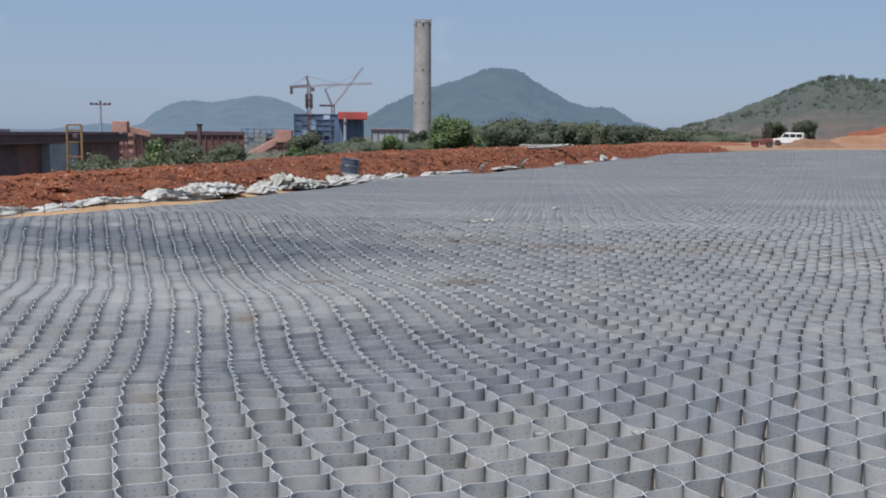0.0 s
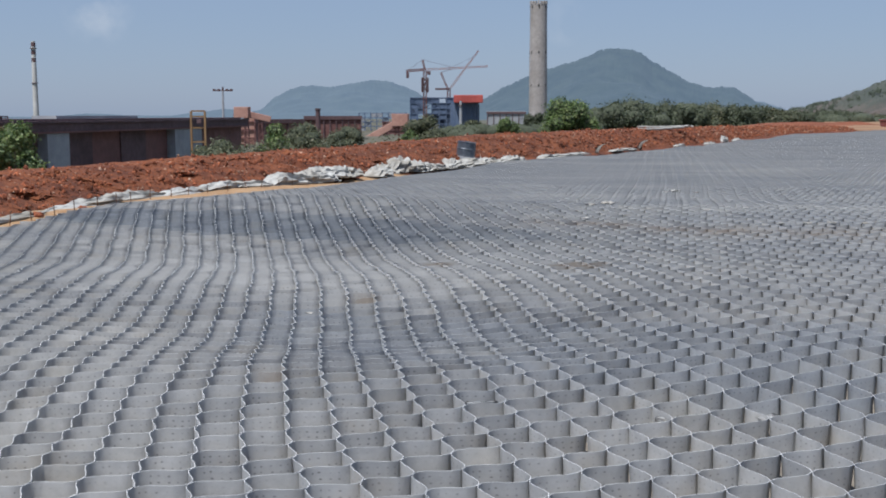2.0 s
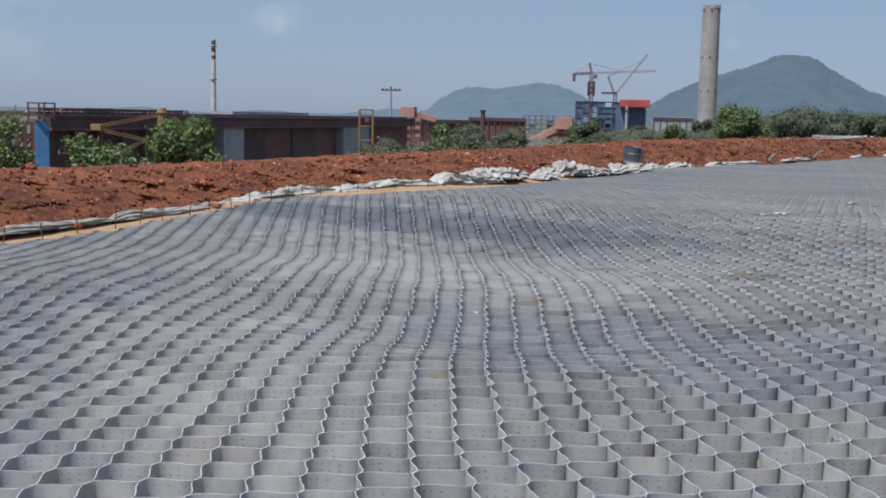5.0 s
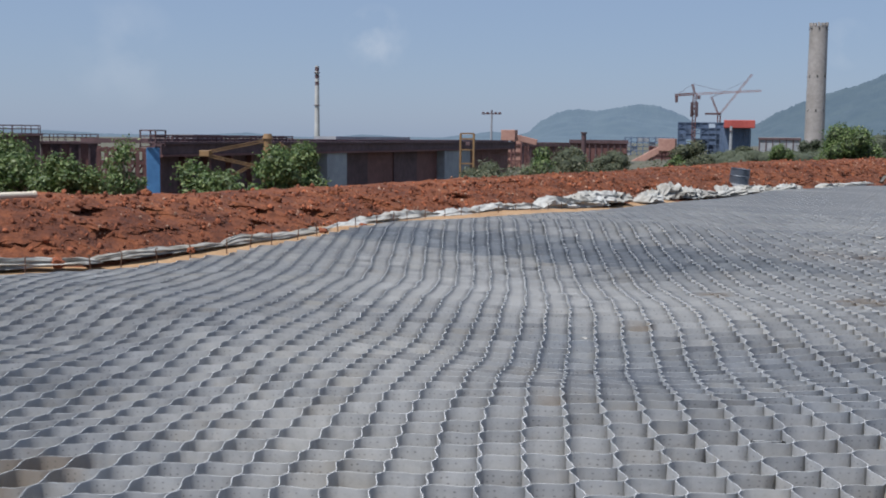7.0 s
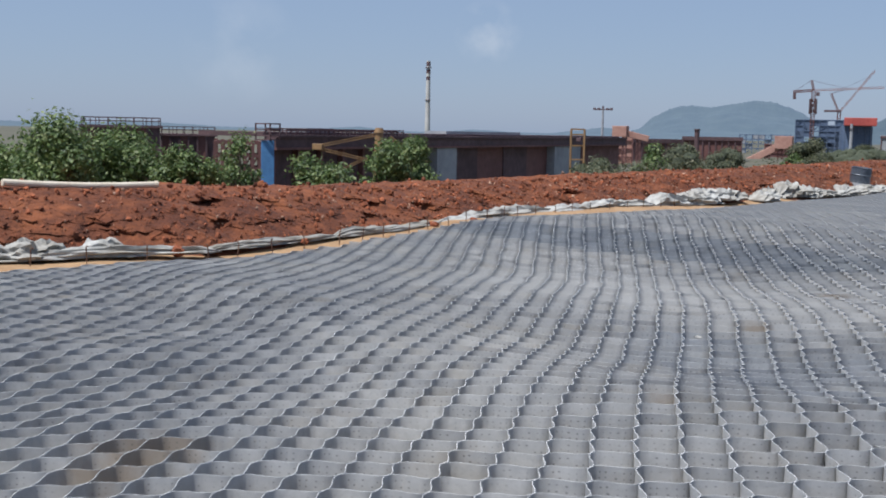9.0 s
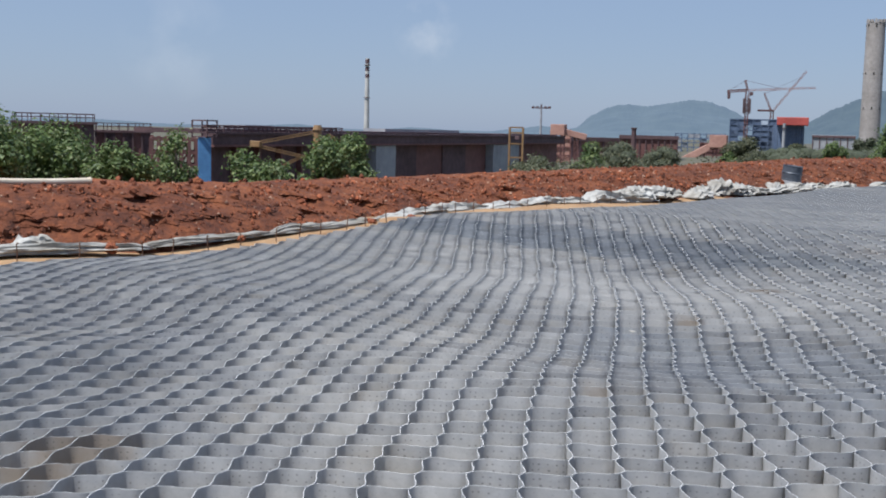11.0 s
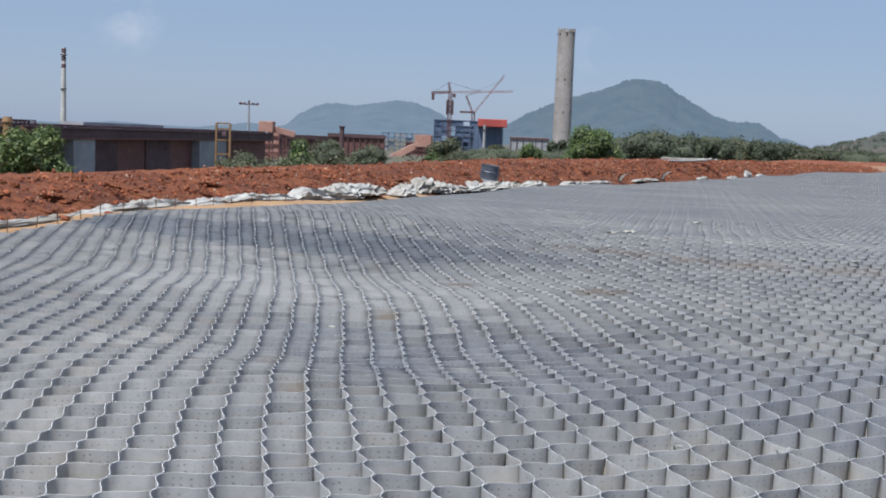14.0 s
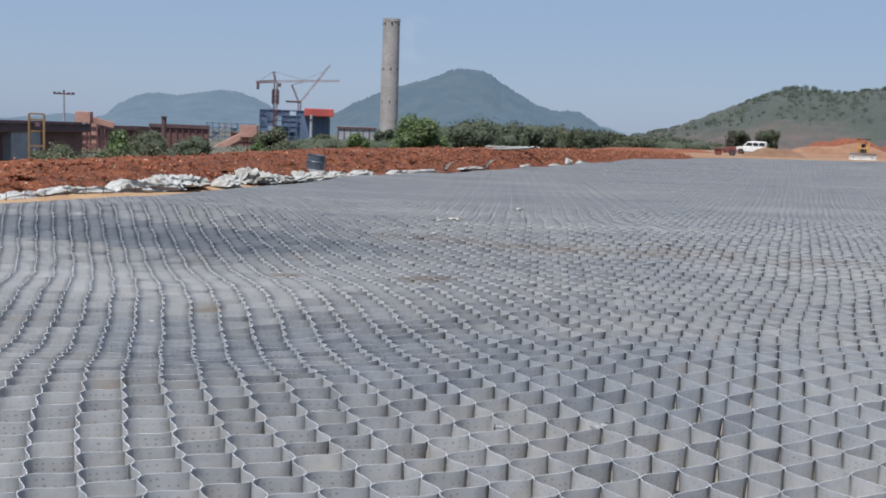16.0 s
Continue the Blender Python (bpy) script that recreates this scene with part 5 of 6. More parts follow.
def build_derrick():
    D = 92
    th = empty("derrick_crane", Matrix.Translation(pol(28.15, D, LOW)), "ochre derrick crane with a slanting boom", "crane")
    inv = th.matrix_basis.inverted()
    P = lambda a, e: inv @ at(a, e, D)
    bm = bmesh.new()
    add_tube(bm, [(0, 0, 0), (0, 0, P(28.15, -1.5).z), P(28.15, -0.1)], [0.5, 0.42, 0.32], 12)
    part("post", bm, YELLOW, th)
    bm = bmesh.new()
    add_cone(bm, 0.42, 0.3, 0.4, Matrix.Translation(P(28.15, -0.14)), 12)
    part("post_head", bm, YELLOW, th)
    for name, a, b, w in (("boom", (28.1, -0.2), (31.2, -0.85), 0.2), ("boom", (28.6, -1.55), (31.3, -0.95), 0.2), ("backstay", (27.6, -0.35), (25.7, -1.6), 0.18), ("strut", (29.0, -1.5), (30.3, -2.2), 0.18)):
        part(name, lattice_mast(bmesh.new(), P(*a), P(*b), w, 10, 0.06), YELLOW, th)
    part("boom_head", box((0.9, 0.5, 0.5), Matrix.Translation(P(31.2, -0.9)), 0.05), YELLOW, th)
    D = 150
    th = empty("portal_frame", Matrix.Translation(pol(18.06, D, LOW)), "ochre steel portal frame beside the hall", "portal frame")
    inv = th.matrix_basis.inverted()
    P = lambda a, e: inv @ at(a, e, D)
    for a in (18.4, 17.73):
        bm = bmesh.new()
        add_bar(bm, P(a, -3.2), P(a, 0.22), 0.24)
        part("leg", bm, YELLOW, th)
    for e in (0.22, -0.05, -0.6, -1.3):
        bm = bmesh.new()
        add_bar(bm, P(18.4, e), P(17.73, e), 0.2)
        part("crossbeam", bm, YELLOW, th)
    part("hoist", box((0.6, 0.5, 0.5), Matrix.Translation(P(18.0, -0.3)), 0.04), STEEL_DARK, th)


build_derrick()
th = empty("light_mast", Matrix.Translation(pol(16.83, 200, LOW)), "tall grey light mast with a floodlight crossbar", "light mast")
zt = Z(1.22, 200) - LOW
bm = bmesh.new()
add_tube(bm, [(0, 0, 0), (0, 0, zt * 0.5), (0, 0, zt)], [0.3, 0.24, 0.16], 10)
part("pole", bm, PALE_PANEL, th)
bm = bmesh.new()
add_bar(bm, (-1.5, -0.4, zt), (1.5, 0.4, zt), 0.18)
part("crossbar", bm, STEEL_DARK, th)
for k in (-1.4, -0.7, 0.7, 1.4):
    part("floodlight", box((0.45, 0.35, 0.4), Matrix.Translation((k, k * 0.27, zt + 0.1)), 0.04), STEEL_DARK, th)
part("finial", box((0.25, 0.25, 0.7), Matrix.Translation((0, 0, zt + 0.3))), STEEL_DARK, th)


# ---------------------------------------------------------------- geotextile, stakes and scraps along the edge
def bundle(y0, y1, out, width, height, material, label, seed, lift=0.0, wander=0.08, step=0.05):
    """A length of cloth gathered into pleated folds, lying along the edge."""
    n = max(6, int((y1 - y0) / step))
    ring = 26
    off = seed * 13.7
    heap = label == HEAP and height > 0.21
    lumpy = 0.8 if heap else 0.3
    verts, faces = [], []
    for i in range(n + 1):
        t = i / n
        y = y0 + (y1 - y0) * t
        p, d = edge_at(y, out + wander * noise.noise(Vector((y * 0.9, off, 0))) * 2)
        side = Vector((-d.y, d.x, 0))
        env = (1 - abs(2 * t - 1) ** 6) * (0.62 + lumpy * noise.noise(Vector((y * (1.9 if heap else 0.9), off, 5))) + lumpy * 0.45 * noise.noise(Vector((y * 5, off, 2))))
        wide = 1 + 1.2 * (lumpy - 0.3) * noise.noise(Vector((y * 2.6, off, 8)))
        env = max(0.1, env)
        base = bank_height(out, y) * 0.9 - 0.03 + lift
        for k in range(ring):
            a = 2 * math.pi * k / ring
            q = Vector((math.cos(a) * 2, math.sin(a) * 2, y * (3.2 if heap else 1.2) + off))
            v = Vector((math.cos(a) * 2.4, math.sin(a) * 2.4, y * 1.5 + off))
            v.z *= 2.2 if heap else 0.4
            crease = 1 - 2.2 * abs(noise.noise(v * 1.25)) - 1.2 * abs(noise.noise(v * 2.9))
            r = 0.95 + 0.30 * noise.noise(q) + (0.85 if heap else 0.6) * crease
            verts.append(p + side * (math.cos(a) * r * width / 2 * (0.55 + 0.45 * env) * wide) + Vector((0, 0, base + max(0.0, 0.35 + math.sin(a) * 0.75 * r) * height * env)))
    for i in range(n):
        for k in range(ring):
            faces.append((i * ring + k, i * ring + (k + 1) % ring, (i + 1) * ring + (k + 1) % ring, (i + 1) * ring + k))
    faces.append(list(range(ring))[::-1])
    faces.append([n * ring + k for k in range(ring)])
    return tagged(new("geotextile_sheet", raw_mesh("geotextile_sheet", verts, faces, material)), label, "geotextile", "geotextile along the edge")


GREY_FOLD = "grey-white geotextile folded in a narrow band on the sand"
PLEATS = "off-white geotextile gathered in long pleats at the bank's foot"
HEAP = "crumpled heap of white geotextile at the bank's foot"
bundle(6.6, 9.9, 0.42, 0.22, 0.1, CLOTH_GREY, GREY_FOLD, 1)
bundle(7.0, 9.4, 0.85, 0.3, 0.14, CLOTH, HEAP, 2)
bundle(9.3, 10.9, 0.6, 0.42, 0.24, CLOTH, HEAP, 30)
bundle(9.6, 11.9, 0.36, 0.2, 0.13, CLOTH, GREY_FOLD, 3)
bundle(11.7, 14.6, 0.42, 0.18, 0.12, CLOTH_GREY, GREY_FOLD, 4)
bundle(14.4, 17.4, 0.4, 0.18, 0.12, CLOTH_GREY, GREY_FOLD, 5)
bundle(16.9, 18.4, 0.52, 0.2, 0.12, CLOTH, PLEATS, 6)
bundle(17.6, 21.4, 0.55, 0.4, 0.24, CLOTH, PLEATS, 7)
bundle(20.9, 24.9, 0.45, 0.46, 0.27, CLOTH, PLEATS, 8)
bundle(24.5, 27.6, 0.42, 0.5, 0.29, CLOTH, PLEATS, 9)
bundle(26.4, 28.8, 0.7, 0.7, 0.32, CLOTH, HEAP, 10, 0.0, 0.2)
bundle(29.2, 30.5, 0.45, 0.55, 0.24, CLOTH, HEAP, 11, 0.0, 0.25)
bundle(30.7, 32.6, 0.5, 0.6, 0.25, CLOTH, HEAP, 12, 0.0, 0.3)
bundle(32.2, 34.6, 0.4, 0.6, 0.26, CLOTH, HEAP, 13, 0.0, 0.25)
bundle(34.3, 37.6, 0.5, 0.6, 0.23, CLOTH, HEAP, 14, 0.0, 0.3)
bundle(36.4, 39.4, 0.25, 0.5, 0.22, CLOTH, HEAP, 15, 0.0, 0.2)
bundle(41.5, 43.6, 0.2, 0.5, 0.17, CLOTH, HEAP, 16, 0.0, 0.2)
bundle(43.2, 46.6, 0.35, 0.4, 0.13, CLOTH, HEAP, 17, 0.0, 0.3)
bundle(49.6, 52.6, 0.5, 0.4, 0.13, CLOTH, HEAP, 19, 0.0, 0.3)
bundle(57.5, 58.8, 0.5, 0.3, 0.16, CLOTH, HEAP, 21)
bundle(62.0, 64.5, 0.4, 0.4, 0.14, CLOTH, HEAP, 22)
bundle(67.5, 69.2, 0.6, 0.3, 0.3, CLOTH, HEAP, 23)
bundle(70.2, 72.5, 0.4, 0.4, 0.14, CLOTH, HEAP, 24)


def sand_spill(y0, y1, in_, out, seed):
    """Sand drifted over the mat's edge, thinning out to nothing."""
    verts, faces, n, m = [], [], int((y1 - y0) / 0.15), 10
    for i in range(n + 1):
        y = y0 + (y1 - y0) * i / n
        swell = math.sin(math.pi * i / n) ** 0.5 * (0.8 + 0.5 * noise.noise(Vector((y * 0.9, seed, 0))))
        for k in range(m + 1):
            u = k / m
            p, _ = edge_at(y, out + (in_ * swell - out) * u)
            h = 0.055 * (1 - u ** 3) * (1 + 0.4 * noise.noise(Vector((p.x * 3, p.y * 3, seed)))) * swell
            verts.append((p.x, p.y, float(lie(p.x, p.y)) + h - 0.012))
    for i in range(n):
        for k in range(m):
            faces.append((i * (m + 1) + k, i * (m + 1) + k + 1, (i + 1) * (m + 1) + k + 1, (i + 1) * (m + 1) + k))
    tagged(new("pavement", raw_mesh("sand_spill", verts, faces, SAND, True)), "tan sand spilled over the edge of the mat", "sand", kind="structure")


sand_spill(19.6, 27.2, -0.55, 0.5, 3)


def flap(y, out, w, h, turn, seed):
    """A stiff tongue of cloth standing up and curling over."""
    p, _ = edge_at(y, out)
    bm = bmesh.new()
    rows = []
    for i in range(9):
        a = i / 8
        ww = w * (1 - 0.45 * a)
        rows.append([bm.verts.new((ww * (k / 4 - 0.5) + 0.25 * h * a * a, 0.9 * h * a * a + 0.12 * h * math.sin(k * 1.9 + seed) + 0.05 * noise.noise(Vector((k * 0.9, i * 0.6, seed))), h * (1.25 * a - 0.35 * a ** 3) - 0.03)) for k in range(5)])
    for r0, r1 in zip(rows, rows[1:]):
        for k in range(4):
            bm.faces.new((r0[k], r0[k + 1], r1[k + 1], r1[k]))
    bmesh.ops.solidify(bm, geom=bm.faces[:], thickness=0.012)
    ob = new("geotextile_flap", mesh_of(bm, "geotextile_flap", CLOTH, True))
    ob.matrix_world = Matrix.Translation(p + Vector((0, 0, bank_height(out, y) * 0.9))) @ Matrix.Rotation(radians(turn), 4, "Z")
    tagged(ob, "white geotextile flap standing up at the bank's foot", "geotextile", "geotextile along the edge")


for y, out, w, h, turn, seed in ((48.0, 0.45, 0.34, 0.42, -55, 4), (53.0, 0.5, 0.36, 0.5, -60, 5)):
    flap(y, out, w, h, turn, seed)

# steel pins that hold the mat's edge
stake = empty("steel_pin", Matrix(), "thin rusty steel pin driven in at the mat's edge", "pin", "pins along the edge")
bm = bmesh.new()
add_tube(bm, [(0, 0, -0.12), (0.003, 0, 0.06), (0, 0.004, 0.15)], [0.008, 0.008, 0.008], 6)
part("shank", bm, RUST, stake)
bm = bmesh.new()
add_tube(bm, [(0, 0.004, 0.15), (0.012, 0.004, 0.168), (0.03, 0.004, 0.16)], [0.008, 0.008, 0.007], 6)
part("hook", bm, RUST, stake)
rng = random.Random(9)
first = True
for i in range(30):
    p, d = edge_at(7.2 + i * 0.62 + rng.uniform(-0.08, 0.08), 0.1 + rng.uniform(-0.03, 0.05))
    m = Matrix.Translation(p + Vector((0, 0, float(lie(p.x, p.y)) + 0.0))) @ Euler((rng.uniform(-0.12, 0.12), rng.uniform(-0.12, 0.12), rng.uniform(0, 6))).to_matrix().to_4x4()
    if first:
        stake.matrix_basis = m
        first = False
    else:
        copy_thing(stake, m)


def rock(name, place, r, material, label, category, seed, flat=0.7):
    bm = bmesh.new()
    bmesh.ops.create_icosphere(bm, subdivisions=3, radius=1)
    for v in bm.verts:
        n = noise.fractal(v.co * 1.7 + Vector((seed * 7.1, 0, 0)), 0.8, 2.0, 4)
        v.co = v.co * (1 + 0.32 * n)
        v.co.z *= flat
    ob = new(name, mesh_of(bm, name, material))
    ob.matrix_world = Matrix.Translation(place) @ Matrix.Diagonal((r, r * 0.8, r, 1)) @ Matrix.Rotation(seed, 4, "Z")
    return tagged(ob, label, category)


for y, out, r, s in ((11.3, 0.3, 0.1, 1), (13.4, 0.16, 0.06, 2), (16.9, 0.2, 0.1, 3), (18.2, 0.25, 0.09, 4), (21.6, 0.42, 0.17, 5), (24.1, 0.5, 0.1, 6)):
    p, _ = edge_at(y, out, 0.03)
    rock("earth_clod", p, r, RED_CLOD, "lump of red earth lying on the sand margin", "clod", s)
# big broken clods along the bank
rng = random.Random(21)
for i in range(46):
    y = 5 + 45 * rng.random() ** 1.6
    out = rng.uniform(0.9, 2.9)
    p, _ = edge_at(y, out)
    p.z = bank_height(out, y) + rng.uniform(-0.06, 0.02)
    rock("earth_lump", p, rng.uniform(0.06, 0.14), RED_EARTH, "broken lump of red laterite on the bank", "clod", i + 30)


def scrap(place, w, l, material, label, seed):
    """A crumpled scrap of sheet, with some thickness."""
    bm = bmesh.new()
    bmesh.ops.create_grid(bm, x_segments=10, y_segments=8, size=0.5)
    for v in bm.verts:
        q = v.co * 3 + Vector((seed * 5.3, 0, 0))
        v.co.z = 0.3 * abs(noise.noise(q)) + 0.12 * noise.noise(q * 2) + 0.05
    geom = bmesh.ops.solidify(bm, geom=bm.faces[:], thickness=0.03)
    for v in bm.verts:
        v.co = Vector((v.co.x * w, v.co.y * l, v.co.z * min(w, l)))
    ob = new("plastic_scrap", mesh_of(bm, "plastic_scrap", material))
    ob.matrix_world = Matrix.Translation(place) @ Matrix.Rotation(seed * 1.3, 4, "Z")
    return tagged(ob, label, "plastic scrap", "scraps on the mat")


def on_mat(x, y, up=0.0):
    return Vector((x, y, float(lie(x, y)) + up))


W_SCRAP = "crumpled white plastic scrap lying on the geocells"
scrap(on_mat(0.8, 19.3), 0.3, 0.2, CLOTH, W_SCRAP, 1)
scrap(on_mat(0.5, 19.0), 0.15, 0.12, CLOTH, W_SCRAP, 2)
scrap(on_mat(2.45, 24.4), 0.22, 0.16, CLOTH, W_SCRAP, 3)
scrap(on_mat(2.87, 24.1), 0.16, 0.1, CLOTH_GREY, W_SCRAP, 4)
scrap(on_mat(2.2, 24.0), 0.14, 0.1, CLOTH, W_SCRAP, 5)

rng = random.Random(31)
for i in range(16):       # torn bits along the trail of spilled earth
    x = -1.0 + 6.0 * rng.random()
    size = rng.uniform(0.06, 0.14)
    scrap(on_mat(x, 17.4 - 0.3 * x + rng.uniform(-0.5, 1.6)), size, size * 0.7, CLOTH, W_SCRAP, 40 + i)
scrap(on_mat(-2.11, 9.19), 0.07, 0.05, CLOTH_GREY, W_SCRAP, 60)


def torn_wall(x, y, w, h, turn, label, seed):
    """A strip of cell wall bent over at its top: a curved flap with thickness."""
    bm = bmesh.new()
    n = 8
    rows = []
    for i in range(n + 1):
        a = i / n
        bend = 1.7 * a
        yy, zz = h * (1 - math.cos(bend)) / 1.7, h * math.sin(bend) / 1.7 - 0.05
        rows.append([bm.verts.new((w * (k / 5 - 0.5) + 0.01 * math.sin(seed + k), yy + 0.02 * noise.noise(Vector((k * 0.7, i * 0.4, seed))), zz)) for k in range(6)])
    for r0, r1 in zip(rows, rows[1:]):
        for k in range(5):
            bm.faces.new((r0[k], r0[k + 1], r1[k + 1], r1[k]))
    bmesh.ops.solidify(bm, geom=bm.faces[:], thickness=0.004)
    ob = new("torn_cell_wall", mesh_of(bm, "torn_cell_wall", GEOCELL, True))
    ob.matrix_world = Matrix.Translation(on_mat(x, y)) @ Matrix.Rotation(radians(turn), 4, "Z")
    return tagged(ob, label, "torn plastic", "torn walls in the mat")


TORN = "torn grey cell wall bent over on the mat"
for x, y, w, h, a, k in ((-0.46, 6.2, 0.2, 0.06, 10, 1), (1.12, 6.15, 0.16, 0.06, 40, 2), (0.55, 6.1, 0.12, 0.05, -30, 3)):
    torn_wall(x, y, w, h, a, TORN, k)

# drum at the bank's foot
p = pol(4.8, 36.6, 0.12)
th = empty("steel_drum", Matrix.Translation(p) @ Euler((0.06, 0.1, 0.4)).to_matrix().to_4x4(), "dark blue-grey open drum with a pale lower band", "drum")
bm = bmesh.new()
prof = [(0.30, 0.0), (0.305, 0.2), (0.3, 0.22), (0.3, 0.38), (0.315, 0.4), (0.3, 0.42), (0.3, 0.6), (0.315, 0.62), (0.29, 0.63), (0.28, 0.6), (0.28, 0.25)]
rings = [[bm.verts.new((math.cos(2 * math.pi * k / 28) * r, math.sin(2 * math.pi * k / 28) * r, z)) for k in range(28)] for r, z in prof]
for a, b in zip(rings, rings[1:]):
    for k in range(28):
        bm.faces.new((a[k], a[(k + 1) % 28], b[(k + 1) % 28], b[k]))
bm.faces.new(rings[0][::-1])
bm.faces.new(rings[-1])
part("shell", bm, DRUM, th)
bm = bmesh.new()
bmesh.ops.create_cone(bm, cap_ends=True, segments=28, radius1=0.335, radius2=0.33, depth=0.16, matrix=Matrix.Translation((0, 0, 0.08)))
part("lower_band", bm, PALE_PANEL, th, "pale dusty lower band")
bm = bmesh.new()
add_tube(bm, [(0.31, 0, 0.5), (0.38, 0, 0.45), (0.31, 0, 0.36)], [0.012] * 3, 6)
part("handle", bm, RUST, th)

# pipes lying on the bank
def pipe(a, b, r, label, material=None):
    th = empty("pipe", Matrix.Translation(a), label, "pipe")
    d = Vector(b) - Vector(a)
    bm = bmesh.new()
    add_tube(bm, [d * t + Vector((0, 0, -0.03 * math.sin(math.pi * t))) for t in (0, 0.25, 0.5, 0.75, 1)], [r] * 5, 12)
    part("tube", bm, material or PIPE, th)
    bm = bmesh.new()
    add_tube(bm, [d * 0.985, d * 1.0], [r * 1.18, r * 1.18], 12)
    part("collar", bm, material or PIPE, th)


pipe(at(46.8, -2.75, 16.0), at(39.65, -2.84, 16.9), 0.045, "long cream plastic pipe lying on the bank")
pipe(at(-3.9, -0.62, 60), at(-6.3, -0.58, 63), 0.07, "white pipe lying on the bank's crest", CLOTH)
pipe(at(-3.6, -0.75, 58), at(-6.1, -0.62, 61), 0.06, "white pipe lying on the bank's crest", CLOTH)
scrap(at(-6.2, -0.62, 62), 0.9, 0.5, CLOTH, "crumpled white sheet on the bank's crest", 12)


# ---------------------------------------------------------------- the yard beyond the field
def build_yard():
    """Graded tan earth past the end of the field, where the machines stand."""
    verts, faces, n = [], [], 60
    radii = [118, 126, 134, 142, 150, 165, 180, 200, 225, 255, 290, 330]
    for r in radii:
        for k in range(n + 1):
            p = pol(-12.5 - 22 * k / n, r)
            on = edge_x(min(p.y, 138)) < p.x and p.y < 137
            verts.append((p.x, p.y, -0.35 if on else -0.06 + 0.05 * noise.noise(Vector((p.x * 0.1, p.y * 0.1, 0)))))
    for i in range(len(radii) - 1):
        for k in range(n):
            a = i * (n + 1) + k
            faces.append((a, a + 1, a + n + 2, a + n + 1))
    tagged(new("pavement", raw_mesh("yard", verts, faces, YARD, True)), "graded tan earth yard past the field", "yard", kind="structure")


YARD = surface("yard_earth", ((0.21, 0.13, 0.07), (0.3, 0.19, 0.105)), (0.75, 0.62, 0.55), 0.5, 0.05, 0.95, 0.2)
build_yard()


def mound(turn, dist, w, d, h, material, label, seed, name="earth_mound"):
    n = 40
    verts, faces = [], []
    c = pol(turn, dist, -0.2)
    R = Matrix.Rotation(radians(turn), 3, "Z")
    for j in range(n + 1):
        for i in range(n + 1):
            u, v = 2 * i / n - 1, 2 * j / n - 1
            r = math.hypot(u, v)
            k = max(0.0, 1 - r * r) ** 1.2
            q = Vector((u * 2.2 + seed, v * 2.2, seed * 3))
            z = h * min(1.0, k * 1.15) * (1 + 0.35 * noise.noise(q)) + h * 0.12 * k * noise.fractal(q * 3, 0.8, 2, 4)
            verts.append(c + R @ Vector((u * w / 2, v * d / 2, z)))
    for j in range(n):
        for i in range(n):
            a = j * (n + 1) + i
            faces.append((a, a + 1, a + n + 2, a + n + 1))
    return tagged(new(name, raw_mesh(name, verts, faces, material)), label, "earth mound")


YARD_TAN = surface("tan_fill", ((0.19, 0.1, 0.056), (0.28, 0.155, 0.09)), (0.75, 0.7, 0.65), 1.5, 0.2, 0.95, 0.5, 0, 3, 0.1)
YARD_BROWN = surface("brown_fill", ((0.14, 0.08, 0.048), (0.23, 0.135, 0.082)), (0.75, 0.7, 0.65), 2.5, 0.3, 0.95, 0.6, 0, 5, 0.1)
YARD_RED = surface("red_fill", ((0.13, 0.042, 0.02), (0.24, 0.08, 0.038)), (0.75, 0.7, 0.65), 1.5, 0.2, 0.95, 0.7, 0, 3, 0.15)
mound(-18.1, 162, 9.5, 8, 1.2, YARD_BROWN, "low mound of brown soil beside the parked car", 1)
mound(-21.2, 232, 26, 14, 2.0, YARD_TAN, "broad mound of tan earth in the yard", 2)
mound(-21.4, 262, 22, 14, 3.3, YARD_RED, "heap of red earth behind the tan mound", 3)
mound(-24.6, 250, 26, 14, 2.6, YARD_RED, "heap of red earth in the yard", 4)
mound(-13.6, 185, 14, 9, 0.55, YARD_RED, "low ridge of red earth along the yard", 5)
mound(-11.6, 175, 18, 9, 0.6, YARD_RED, "low ridge of red earth along the yard", 6)
mound(-19.6, 200, 40, 20, 0.5, YARD_TAN, "low spread of tan earth at the field's end", 8)


def extrude_profile(pts, w, bevel=0.0):
    """A side outline (x, z) drawn out to the width w, with softened edges."""
    bm = bmesh.new()
    f = bm.faces.new([bm.verts.new((x, -w / 2, z)) for x, z in pts])
    g = bmesh.ops.extrude_face_region(bm, geom=[f])
    bmesh.ops.translate(bm, verts=[v for v in g["geom"] if isinstance(v, bmesh.types.BMVert)], vec=(0, w, 0))
    bmesh.ops.recalc_face_normals(bm, faces=bm.faces[:])
    if bevel:
        bmesh.ops.bevel(bm, geom=bm.edges[:], offset=bevel, segments=2, affect="EDGES", profile=0.5)
    return bm


def wheel(th, x, y, r, w):
    m = Matrix.Translation((x, y, r)) @ Matrix.Rotation(radians(90), 4, "X")
    bm = bmesh.new()
    bmesh.ops.create_cone(bm, cap_ends=True, segments=22, radius1=r, radius2=r, depth=w, matrix=m)
    wh = part("wheel", bm, BLACK, th)
    bm = bmesh.new()
    bmesh.ops.create_cone(bm, cap_ends=True, segments=18, radius1=r * 0.58, radius2=r * 0.5, depth=w + 0.03, matrix=m)
    part("rim", bm, STEEL_DARK, wh, "dull steel rim")


